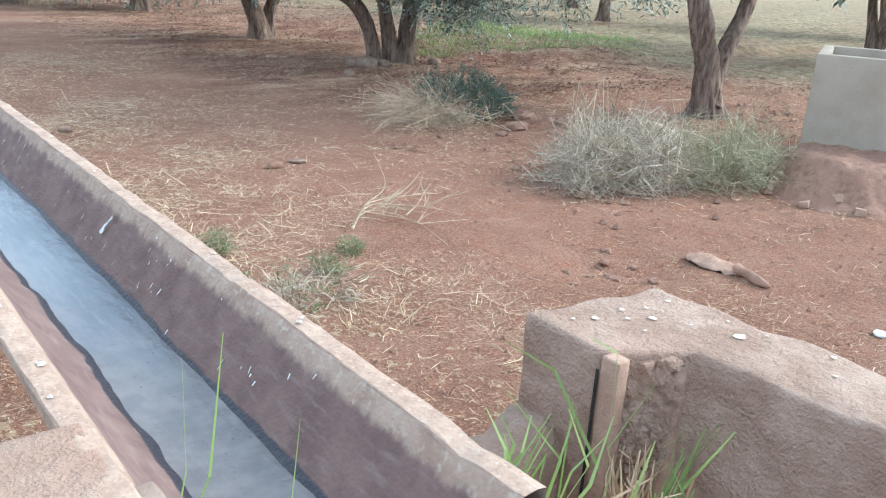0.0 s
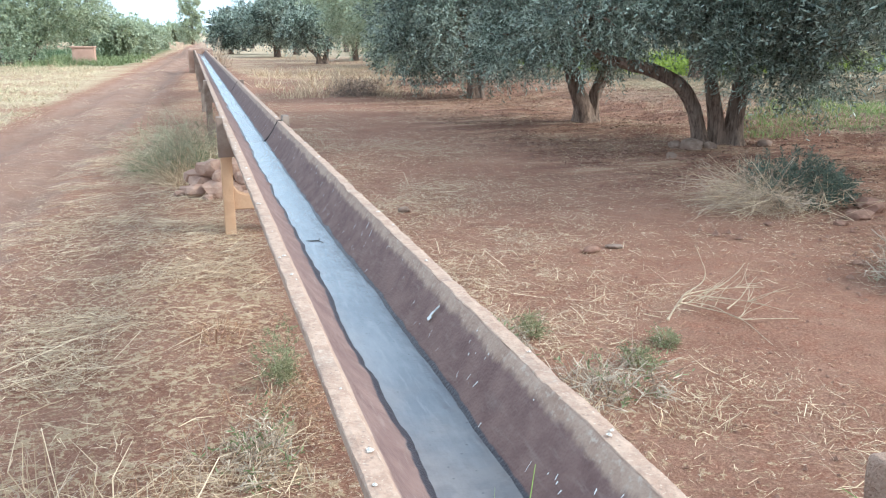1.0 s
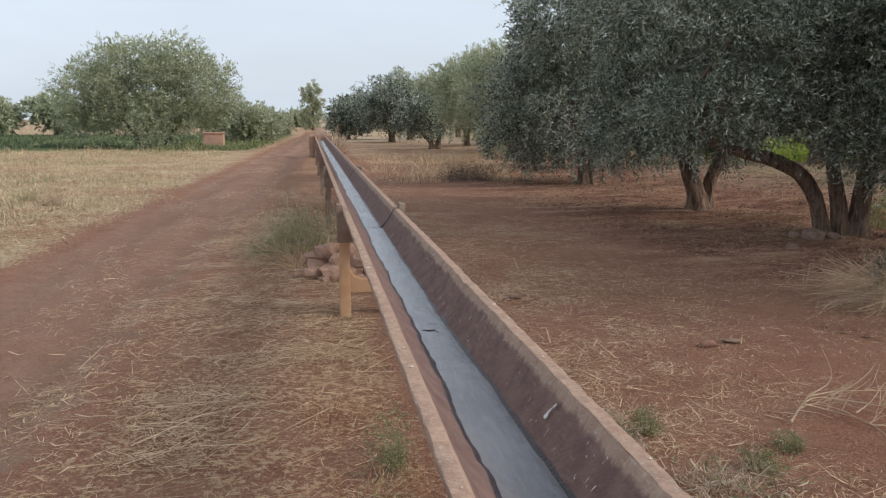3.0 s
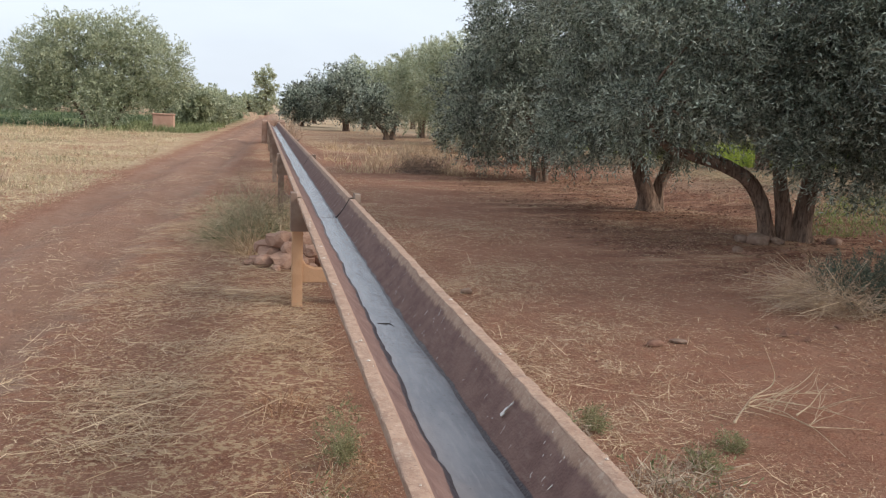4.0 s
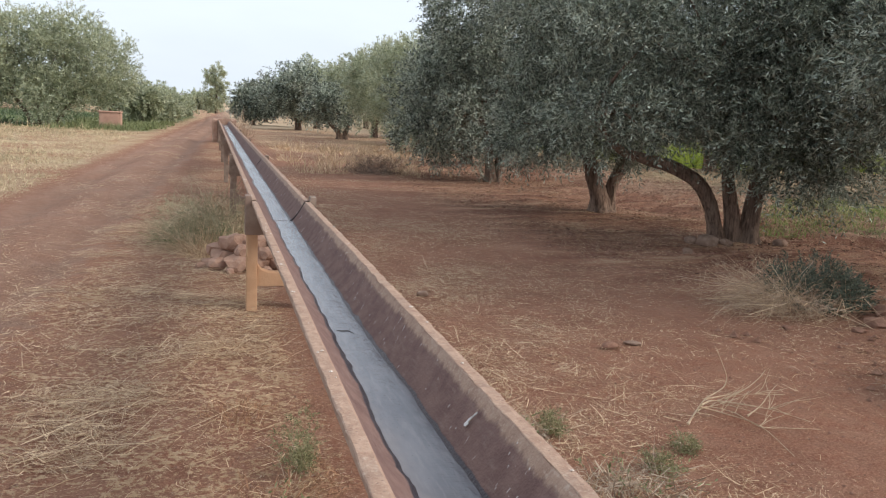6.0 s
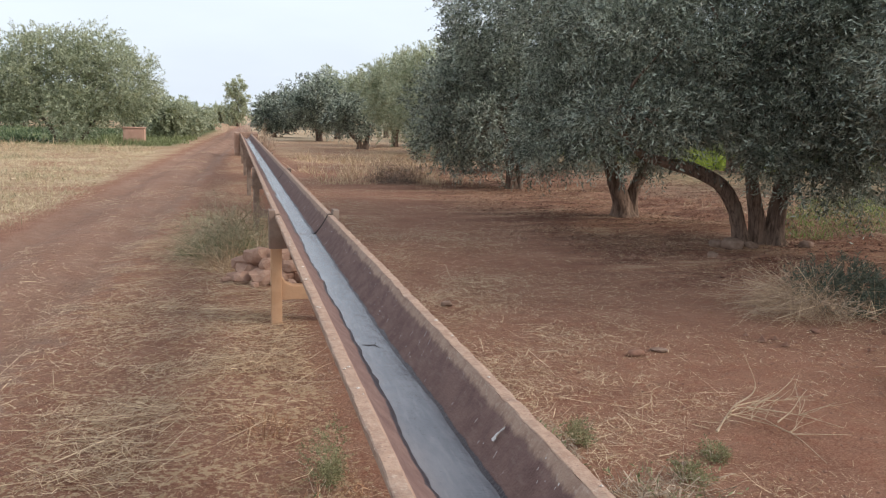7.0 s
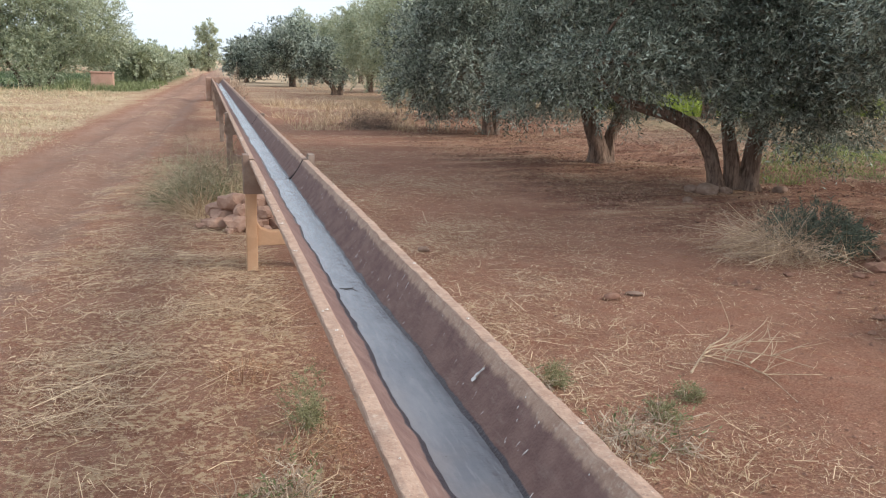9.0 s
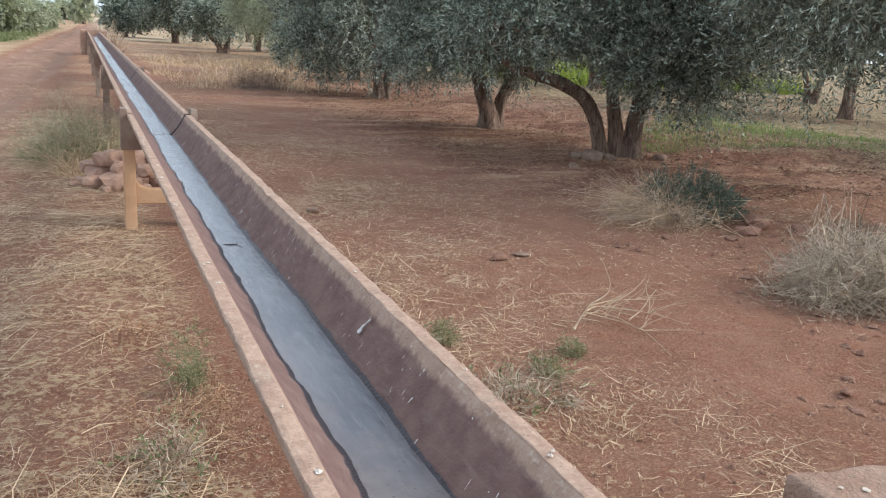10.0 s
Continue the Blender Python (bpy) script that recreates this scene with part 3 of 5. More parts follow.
tagged(ground, "red earth ground with straw litter and a dirt track", "ground", kind="structure")

# ---- the concrete irrigation channel ----
RIM, HALF, BORE, INVERT, WATER_Z, SPAN = 0.95, 0.24, 0.196, 0.745, 0.786, 6.0


def channel_mesh(length, seed, step=0.03):
    """One half-round channel piece, from y = 0 to its length, with uneven walls and chipped rims."""
    a = np.linspace(0, np.pi, 25)
    inner = np.stack([BORE * np.cos(a), INVERT + (RIM - 0.006 - INVERT) * np.cos(a) ** 2], 1)
    b = np.linspace(np.pi, 2 * np.pi, 17)
    outer = np.stack([HALF * np.cos(b), INVERT - 0.045 + (RIM - 0.03 - INVERT + 0.045) * np.cos(b) ** 2], 1)
    prof = np.vstack([[(BORE + 0.004, RIM), (BORE + 0.001, RIM - 0.002)], inner, [(-BORE - 0.001, RIM - 0.002), (-BORE - 0.004, RIM), (-BORE - 0.028, RIM + 0.001), (-HALF + 0.003, RIM), (-HALF, RIM - 0.004)],
                      outer, [(HALF, RIM - 0.004), (HALF - 0.003, RIM), (BORE + 0.028, RIM + 0.001)]])
    m = len(prof)
    ys = np.linspace(0, length, int(length / step) + 1)
    n = len(ys)
    V = np.zeros((n, m, 3))
    V[..., 0], V[..., 1], V[..., 2] = prof[None, :, 0], ys[:, None], prof[None, :, 1]
    k = np.arange(m)[None] * 1.0
    yy = ys[:, None] + 0 * k
    edge = np.exp(-((prof[:, 1] - RIM) / 0.012) ** 2)[None]
    chips = rough2(yy, np.sign(V[..., 0]) * 3 + seed, 0.09, 5 + seed)
    V[..., 2] -= edge * (0.004 + 0.035 * np.clip(chips - 0.12, 0, 1) + 0.005 * rough2(yy, k, 0.06, 3 + seed))
    V[..., 0] += edge * (0.010 * rough2(yy, np.sign(V[..., 0]) * 5 + seed, 0.12, 9 + seed) + 0.007 * rough2(yy, k, 0.06, 12 + seed))
    low = np.clip((0.86 - prof[:, 1]) / 0.1, 0, 1)[None] * (np.abs(prof[:, 0]) < 0.19)[None]
    silt = rough2(yy, np.sign(V[..., 0]) * 7 + seed, 0.55, 15 + seed, 5)
    V[..., 2] += low * (0.021 * (prof[None, :, 0] < 0.0) * np.clip(-prof[None, :, 0] / 0.05, 0, 1) + 0.020 * silt + 0.013 * rough2(yy, np.sign(V[..., 0]) * 4 + seed, 0.10, 17 + seed, 4))
    V[..., 0] += 0.0025 * rough2(yy, k * 0.3, 0.3, 19 + seed)
    i, j = np.meshgrid(np.arange(n - 1), np.arange(m), indexing="ij")
    Fq = np.stack([i * m + j, i * m + (j + 1) % m, (i + 1) * m + (j + 1) % m, (i + 1) * m + j], -1).reshape(-1, 4)
    me_v = V.reshape(-1, 3)
    caps = []
    for row, flip in ((0, False), (n - 1, True)):
        o = row * m
        for q in range(2, 26):
            oi = m - 4 - int((q - 2) / 24 * 16)
            oj = m - 4 - int((q - 1) / 24 * 16)
            f = [o + q, o + q + 1, o + oj, o + oi]
            if oi != oj:
                caps.append(f if flip else f[::-1])
    col = np.tile(np.arange(m), n - 1)
    right, left = (col >= m - 3) | (col <= 1), (col >= 27) & (col <= 31)

    def piece(faces, smooth=False):
        used, inv = np.unique(faces, return_inverse=True)
        return quads(me_v[used], inv.reshape(-1, 4), smooth)
    return piece(np.vstack([Fq[~right & ~left], np.array(caps)]), True), piece(Fq[left]), piece(Fq[right])


def channel(at, mesh_parts, label):
    ob = thing("irrigation_channel", at, label, "channel", GROUP)
    part("bowl", mesh_parts[0], M_FLUME, ob)
    for me in mesh_parts[1:]:
        part("rim", me, M_FLUME, ob, "pinkish chipped concrete rim")
    return ob


GROUP = "channel pieces in a row"
first = channel((0, 0, 0), channel_mesh(SPAN - 0.055, 1), "half-round grey-brown concrete irrigation channel with shallow silty water")
bowl = np.linspace(0, np.pi, 25)


def arch(half, low, y):
    return np.stack([half * np.cos(bowl), np.full(25, y), low + (RIM - 0.012 - low) * np.cos(bowl) ** 2], 1)


V = np.vstack([arch(h, low, y) for y in (-0.05, -0.002) for h, low in ((BORE - 0.003, INVERT + 0.002), (HALF - 0.01, INVERT - 0.04))])
q = np.arange(24)
F = np.vstack([np.stack([q + o1, q + 1 + o1, q + 1 + o2, q + o2], 1) for o1, o2 in ((0, 50), (25, 0), (50, 75), (75, 25))])
part("joint_filler", quads(V, F, True), M_JOINT, first, "dark mastic joint at the end")
START = 1.0
first.location = (0, START + SPAN, 0)
for i in range(2, 6):
    copy_thing(first, pose(0, START + SPAN * i, 0))
channel((0, 0.62, 0), channel_mesh(START + SPAN - 0.055 - 0.62, 4, 0.025), "half-round concrete irrigation channel with chipped rims, stained inside")

# water: one shallow stream along the bottom of the whole row
wy = np.arange(0.62, START + SPAN * 6, 0.05)
wx = np.linspace(-0.125, 0.125, 9)
WX, WY = np.meshgrid(wx, wy, indexing="ij")
WZ = WATER_Z + 0.002 * rough2(WX, WY, 0.12, 40) + np.abs(WX) / 0.12 * (0.008 * rough2(np.sign(WX) * 3.0, WY, 0.55, 43) + 0.003 * rough2(np.sign(WX) * 3.0, WY, 0.08, 44)) - np.clip((9 - WY) / 6, 0, 1) * 0.008 + np.clip((3.3 - WY) / 0.6, 0, 1) * 0.009 + np.where(WY > 7.0, -0.006, 0.0) - np.clip(WY - 7, 0, 40) * 0.0002
a, b = WX.shape
ii, jj = np.meshgrid(np.arange(a - 1), np.arange(b - 1), indexing="ij")
F = np.stack([ii * b + jj, (ii + 1) * b + jj, (ii + 1) * b + jj + 1, ii * b + jj + 1], -1).reshape(-1, 4)
water = part("water", quads(np.stack([WX, WY, WZ], -1), F, True), M_WATER)
tagged(water, "shallow silty water reflecting the pale sky", "water", kind="structure")


def trestle(y, paint, cap, label):
    """A concrete H-frame with a saddle whose two horns hold the channel."""
    t = thing("channel_trestle", (0, y, gzf(0, y)), label, "trestle", "trestles under the channel")
    drop = -0.12
    for s in (-1, 1):
        bm = worn_box(min(s * 0.275, s * 0.185), max(s * 0.275, s * 0.185), -0.07, 0.07, drop, 0.70, 0.08, 0.003, 0.008, 3 + s)
        part("leg", bm, paint, t)
    # cross brace with haunches that flare into the legs
    out = [(-0.19, 0.20), (0.19, 0.20), (0.19, 0.40), (0.155, 0.345), (0.09, 0.318), (-0.09, 0.318), (-0.155, 0.345), (-0.19, 0.40)]
    bm = bmesh.new()
    ring = [bm.verts.new((x, -0.055, z)) for x, z in out]
    f = bm.faces.new(ring)
    ext = bmesh.ops.extrude_face_region(bm, geom=[f])
    bmesh.ops.translate(bm, verts=[v for v in ext["geom"] if isinstance(v, bmesh.types.BMVert)], vec=(0, 0.11, 0))
    bmesh.ops.recalc_face_normals(bm, faces=bm.faces)
    bmesh.ops.bevel(bm, geom=bm.edges[:], offset=0.006, segments=1, affect="EDGES")
    part("brace", bm, paint, t)
    # saddle: thick U that cups the channel
    a = np.linspace(0, np.pi, 25)
    ring_i = np.stack([(HALF + 0.004) * np.clip(np.cos(a), -1, 1), INVERT - 0.050 + (RIM - 0.03 - INVERT + 0.045) * np.cos(a) ** 2 + np.where(np.abs(np.cos(a)) > 0.985, 0.045, 0)], 1)
    ring_o = np.stack([0.29 * np.sign(np.cos(a)) * np.clip(np.abs(np.cos(a)) * 1.15, 0, 1), np.where(np.abs(np.cos(a)) > 0.985, ring_i[:, 1], np.full(25, 0.64))], 1)
    V, n = [], len(a)
    for yy in (-0.075, 0.075):
        for ring in (ring_i, ring_o):
            V.append(np.stack([ring[:, 0], np.full(n, yy), ring[:, 1]], 1))
    q = np.arange(n - 1)
    F = [np.stack([q + o1, q + 1 + o1, q + 1 + o2, q + o2], 1) for o1, o2 in ((0, n), (n * 2, 0), (n * 3, n * 2), (n, n * 3))]
    F.append(np.array([[0, n, n * 3, n * 2], [n - 1, n * 3 - 1, n * 4 - 1, n * 2 - 1]]))
    part("saddle", quads(np.vstack(V), np.vstack(F)), cap, t, "grey-brown concrete saddle")
    return t


trestle(7.02, M_FOOT, M_FOOT_GREY, "ochre concrete H-frame trestle under the channel joint")
for k in range(2, 7):
    trestle(START - 0.02 + SPAN * k, M_FOOT_GREY, M_FOOT_GREY, "dark stained concrete trestle under the channel joint")

# white droppings and splashes on the inner walls and rims
rng = np.random.default_rng(5)
n = 170
ang = rng.uniform(0.3, 1.0, n)
yy = rng.uniform(1.1, 12, n)
L, W = 0.004 + 0.026 * rng.uniform(0, 1, n) ** 2, rng.uniform(0.0015, 0.005, n)
R0 = BORE - 0.004
P = np.stack([R0 * np.cos(ang), yy, INVERT + 0.004 + (RIM - 0.006 - INVERT) * np.cos(ang) ** 2], 1)
T = np.stack([-np.full(n, 0.45), rng.normal(0, 0.2, n), -2 * (RIM - INVERT) / BORE * np.cos(ang) * 0.45], 1)
T /= np.linalg.norm(T, axis=1)[:, None]
S = np.tile([0, 1.0, 0], (n, 1))
V = np.stack([P - S * W[:, None] / 2, P + S * W[:, None] / 2, P + T * L[:, None] + S * W[:, None] / 4, P + T * L[:, None] - S * W[:, None] / 4], 1).reshape(-1, 3)
splash = part("splashes", quads(V, np.arange(len(V)).reshape(-1, 4)), M_WHITE)
tagged(splash, "white bird droppings streaked on the channel wall", "droppings", kind="stuff")
k = 46
xs = np.where(rng.uniform(size=k) < 0.65, -1, 1) * rng.uniform(0.205, 0.23, k)
P = np.stack([xs, rng.uniform(1.1, 9, k), np.full(k, RIM + 0.0)], 1)
chunks = []
for p in P:
    a = np.linspace(0, 2 * np.pi, 8, endpoint=False)
    r = rng.uniform(0.003, 0.011) * rng.uniform(0.6, 1.2, 8)
    ring = np.stack([p[0] + np.cos(a) * r, p[1] + np.sin(a) * r * 1.2, np.full(8, p[2] - 0.001)], 1)
    chunks.append((np.vstack([ring, [[p[0], p[1], p[2] + 0.003]]]), np.array([[0, 1, 2, 8], [2, 3, 4, 8], [4, 5, 6, 8], [6, 7, 0, 8]])))
for bx, by, br in ((0.875, 0.745, 0.020), (0.80, 0.89, 0.012), (0.90, 0.93, 0.009), (0.70, 0.95, 0.012), (0.755, 0.915, 0.008), (0.83, 0.93, 0.007), (0.84, 0.83, 0.006), (0.925, 0.72, 0.006), (0.95, 0.60, 0.009), (0.98, 0.45, 0.011), (0.66, 0.97, 0.007), (0.78, 0.95, 0.009), (0.88, 0.56, 0.007), (0.74, 0.86, 0.006), (0.92, 0.80, 0.006), (1.0, 0.3, 0.01)):
    br *= 0.7
    a = np.linspace(0, 2 * np.pi, 8, endpoint=False)
    ring = np.stack([bx + np.cos(a) * br * rng.uniform(0.6, 1.2, 8), by + np.sin(a) * br * rng.uniform(0.6, 1.2, 8), np.full(8, 0.9535)], 1)
    chunks.append((np.vstack([ring, [[bx, by, 0.9545]]]), np.array([[0, 1, 2, 8], [2, 3, 4, 8], [4, 5, 6, 8], [6, 7, 0, 8]])))
spots = part("rim_spots", quads(*join(chunks)), M_SPLAT)
tagged(spots, "small white droppings on the concrete rims", "droppings", kind="stuff")

# feather and twig in the channel
feather = thing("feather", (0.157, 2.15, 0.882), "white and grey feather stuck to the channel wall", "feather")
fv, ff = tube([(-0.018, 0.012, -0.030), (-0.011, 0.008, -0.014), (0.000, -0.002, 0.010), (0.007, -0.012, 0.030)], [0.0015, 0.0022, 0.0018, 0.0008], 6)
part("shaft", quads(fv, ff, True), M_STRAW_GREY, feather)
u = np.linspace(0, 1, 9)
spine = np.stack([-0.020 + 0.026 * u, 0.010 - 0.022 * u + 0.006 * np.sin(u * 5), -0.026 + 0.052 * u], 1)
half_w = (0.0014 + 0.0055 * np.exp(-((u - 0.12) / 0.13) ** 2) + 0.003 * np.sin(np.pi * u) + 0.002 * np.sin(u * 17))[:, None] * np.array([[-0.30, 0.90, -0.25]])
V = np.stack([spine - half_w, spine + half_w, spine + half_w + [-0.002, 0, 0.001], spine - half_w + [-0.002, 0, 0.001]], 1).reshape(-1, 3)
q = np.arange(8)[:, None] * 4
F = np.vstack([q + [[0, 1, 5, 4]], q + [[1, 2, 6, 5]], q + [[2, 3, 7, 6]], q + [[3, 0, 4, 7]]])
part("vane", quads(V, F), M_WHITE, feather, "white downy vane")
twig = thing("twig", (0.002, 3.48, WATER_Z - 0.0095), "dark wet twig lying in the water", "twig")
tv = join([tube([(-0.038, 0.02, 0.002), (-0.01, 0.006, 0.004), (0.015, 0.004, 0.003), (0.030, -0.045, 0.002)], [0.0014, 0.0018, 0.0018, 0.0012], 6), tube([(0.015, 0.004, 0.003), (0.026, 0.05, 0.004)], [0.0018, 0.0012], 6)])
part("stem", quads(*tv, True), M_BLACKTWIG, twig)

# ---- division box at the head of the channel ----
head = thing("division_box", (0, 0, 0), "weathered concrete division box at the channel head", "water box")
part("side_wall", worn_prism([(0.606, 1.05), (0.955, 1.003), (1.15, -1.6), (0.87, -1.6), (0.757, 0.757), (0.605, 0.853)], -0.15, 0.95, 0.02, 0.0032, 0.010, 2, 0.012), M_BOX, head)
part("mortar", worn_box(0.36, 0.63, 0.90, 1.05, 0.3, 0.755, 0.025, 0.022, 0.02, 6, 0.05), M_BOX, head, "rough mortar fillet")
part("slab", worn_box(-1.25, -0.205, 0.35, 1.10, 0.72, 0.948, 0.035, 0.003, 0.009, 8, 0.006), M_BOX, head, "flat concrete slab")
part("slab_wall", worn_box(-1.20, -0.235, 0.42, 1.05, -0.15, 0.74, 0.08, 0.006, 0.012, 9), M_BOX, head)
part("back_wall", worn_box(-1.2, 1.16, -1.85, -1.605, -0.15, 0.95, 0.09, 0.006, 0.014, 10), M_BOX, head)
part("left_wall", worn_box(-1.25, -1.0, -1.6, 0.36, -0.15, 0.945, 0.09, 0.006, 0.014, 11), M_BOX, head)
part("bottom", worn_box(-1.05, 0.75, -1.6, 0.9, -0.2, 0.45, 0.12, 0.02, 0.01, 12), M_BOX, head)
part("gate_groove", worn_box(0.603, 0.636, 0.805, 0.845, 0.25, 0.944, 0.03, 0.003, 0.005, 13), M_GUIDE, head, "pinkish gate guide")
# no recess is cut: a thin black block paints the slot's inner shade
part("gate_slot_shade", worn_box(0.5990, 0.6025, 0.846, 0.8515, 0.25, 0.915, 0.05, 0.001, 0.001, 15), M_JOINT, head, "black strip as the slot's shade beside the guide")
part("pier", quads(*tube([(0.742, 0.775, 0.2), (0.738, 0.772, 0.6), (0.744, 0.780, 0.915)], [0.026, 0.020, 0.018], 16, 0.1, 3), True), M_GUIDE, head, "smooth mortar edge")
core = []
for i in range(300):
    k, zz = rng.uniform(0.25, 0.9), rng.uniform(0.40, 0.925)
    bm = lump((1, 1, 1), i, 0.5, 1)
    rad = rng.uniform(0.007, 0.022)
    P = np.array([v.co for v in bm.verts]) * rad + np.array([0.607 + 0.15 * k, 0.858 - 0.095 * k, zz])
    core.append((P, [[v.index for v in f.verts] for f in bm.faces]))
    bm.free()
me = bpy.data.meshes.new("core")
off, pts, faces = 0, [], []
for P, fs in core:
    pts += P.tolist()
    faces += [[q + off for q in f] for f in fs]
    off += len(P)
me.from_pydata(pts, [], faces)
tagged(part("broken_face", me, M_BOX, head), "broken face with bare aggregate", kind="stuff")
part("gate_stub", worn_box(-0.235, -0.165, 0.86, 0.93, 0.74, 0.935, 0.03, 0.004, 0.008, 14), M_FOOT_GREY, head, "stub of an old gate frame")

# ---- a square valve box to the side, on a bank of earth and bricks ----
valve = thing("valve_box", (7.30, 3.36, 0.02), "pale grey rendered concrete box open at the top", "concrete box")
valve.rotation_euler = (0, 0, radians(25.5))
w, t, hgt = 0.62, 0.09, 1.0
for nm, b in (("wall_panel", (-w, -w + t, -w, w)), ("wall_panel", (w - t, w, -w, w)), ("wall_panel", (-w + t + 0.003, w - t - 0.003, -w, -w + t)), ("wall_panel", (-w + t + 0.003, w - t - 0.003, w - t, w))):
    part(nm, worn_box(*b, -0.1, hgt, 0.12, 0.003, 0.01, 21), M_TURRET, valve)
bank = thing("earth_bank", (6.70, 3.0, 0), "bank of red earth and broken bricks round the box", "earth bank", kind="structure")
u = np.linspace(-1.5, 1.5, 90)
U, W = np.meshgrid(u, u, indexing="ij")
reach = np.hypot(U / 1.28, W / 0.95) + 0.30 * rough2(U, W, 0.45, 121, 4)
heap = 0.30 * np.clip(1.05 - reach, 0, 0.34) / 0.34 + 0.06 * rough2(U, W, 0.12, 123, 3) * (reach < 1.05)
k = np.arange(89)
k = (k[:, None] * 90 + k[None]).ravel()
part("mound", quads(np.stack([U, W, gz(U + 6.70, W + 3.0) + heap - 0.012], -1), np.stack([k, k + 90, k + 91, k + 1], 1), True), M_CLOD, bank)
for i in range(30):
    ang, rad = rng.uniform(2.4, 5.4), rng.uniform(0.86, 1.08)
    x, y = 6.70 + math.cos(ang) * rad * 1.15, 3.0 + math.sin(ang) * rad * 0.85
    s = rng.uniform(0.04, 0.10)
    ob = part("broken_brick", worn_box(-s, s, -s * 0.55, s * 0.55, -s * 0.4, s * 0.4, 0.06, 0.006, 0.008, i), M_BRICK)
    ob.matrix_world = pose(x, y, gzf(x, y) + s * 0.3 + 0.5 * max(0, 1.02 - rad), *(rng.uniform(-25, 25, 2)), rng.uniform(0, 180))
    tagged(ob, "broken red brick lying on the earth bank", "brick", "broken bricks by the concrete box")


# ---- olive trees ----
def olive(base, stems, blobs, seed, clumps=150, sprays=4200, per=14, leaf=0.095, wide=0.023, spread=0.42, label="", leaves=None, length=0.32, group="olive trees", inner=0.25):
    """An olive tree: gnarled stems, limbs into the crown and sprays of narrow leaves. Coordinates are relative to the base."""
    rng = np.random.default_rng(seed)
    t = thing("olive_tree", (base[0], base[1], gzf(*base)), label, "tree", group)
    for i, (pts, rad) in enumerate(stems):
        part("trunk", quads(*tube(pts, [r * 0.78 for r in rad], 22, 0.2, seed + i * 3, 7), True), M_BARK, t)
    tips = [s[0][-1] for s in stems]
    for i, b in enumerate(blobs):
        a = min(tips, key=lambda p: (p[0] - b[0]) ** 2 + (p[1] - b[1]) ** 2 + (p[2] - b[2]) ** 2)
        for _ in range(2):
            e = [b[k] + rng.uniform(-0.5, 0.5) * b[k + 3] for k in range(3)]
            m = [(a[k] + e[k]) / 2 + rng.uniform(-0.15, 0.15) for k in range(3)]
            part("limb", quads(*tube([a, m, e], [0.04, 0.025, 0.008], 7, 0.1, seed + i, 4), True), M_BARK, t)
    P, D = crown_points(rng, blobs, clumps, sprays, spread, inner)
    keep = P[:, 2] > 0.25
    core = [(*b[:3], b[3] * 0.72, b[4] * 0.72, b[5] * 0.72) for b in blobs]
    Q, E = crown_points(rng, core, clumps, sprays // 6, spread, 0.5)
    low = Q[:, 2] > 0.5
    V, F = join([leaf_cloud(rng, P[keep], D[keep], per, length, leaf, wide), leaf_cloud(rng, Q[low], E[low], 10, length, leaf * 1.1, wide * 1.7)])
    part("crown", quads(V, F), leaves or M_OLIVE, t, "grey-green crown of narrow leaves")
    return t


olive((7.1, 10.9),
      [([(-0.22, 0, -0.1), (-0.29, 0, 0.25), (-0.43, 0, 0.58), (-0.72, 0, 0.92), (-1.2, 0, 1.13), (-1.55, 0.05, 1.21), (-1.95, 0.15, 1.36), (-2.3, 0.3, 1.8)], [0.17, 0.14, 0.135, 0.13, 0.12, 0.10, 0.08, 0.05]),
       ([(0.07, 0.05, -0.1), (0.0, 0.03, 0.4), (-0.12, 0, 0.85), (-0.18, 0.05, 1.4), (-0.4, 0.1, 2.4)], [0.17, 0.14, 0.125, 0.11, 0.07]),
       ([(0.30, -0.05, -0.1), (0.30, -0.05, 0.35), (0.38, 0, 0.85), (0.55, 0.2, 1.5), (0.7, 0.5, 2.3)], [0.22, 0.17, 0.155, 0.12, 0.07])],
      [(0.95, -0.6, 2.55, 1.15, 0.95, 1.3), (-2.05, -0.1, 2.35, 0.95, 0.95, 1.0), (-1.5, 0.3, 3.5, 1.4, 1.3, 1.25), (-0.5, 1.1, 3.0, 1.1, 0.8, 1.0), (-0.1, 0.5, 4.5, 1.9, 1.7, 1.3), (0.9, -0.6, 4.2, 1.4, 1.2, 1.1),
       (-0.3, -0.65, 1.75, 0.5, 0.4, 0.5), (0.0, -0.85, 1.50, 0.5, 0.4, 0.52), (0.34, -1.1, 1.40, 0.5, 0.42, 0.52), (0.7, -1.3, 1.42, 0.6, 0.45, 0.55), (0.15, -0.9, 1.75, 0.5, 0.4, 0.5), (1.45, -0.6, 1.65, 0.7, 0.5, 0.65), (1.9, -0.2, 3.0, 1.2, 1.2, 1.4), (-1.75, -0.35, 1.8, 0.7, 0.5, 0.5),
       (0.1, -0.95, 2.5, 0.8, 0.65, 0.75), (0.75, -1.25, 2.6, 0.95, 0.75, 0.95), (0.3, -1.0, 3.5, 1.0, 0.8, 0.9),
       (-0.1, -0.1, 2.55, 0.9, 0.7, 0.85), (0.3, -0.5, 3.4, 1.2, 0.9, 0.9), (1.9, -0.4, 4.2, 1.3, 1.2, 1.2), (-0.8, 0.2, 2.4, 0.8, 0.7, 0.7)],
      11, 620, 14500, leaf=0.082, wide=0.019, spread=0.30, inner=0.1, label="old grey-green olive tree with three leaning trunks")
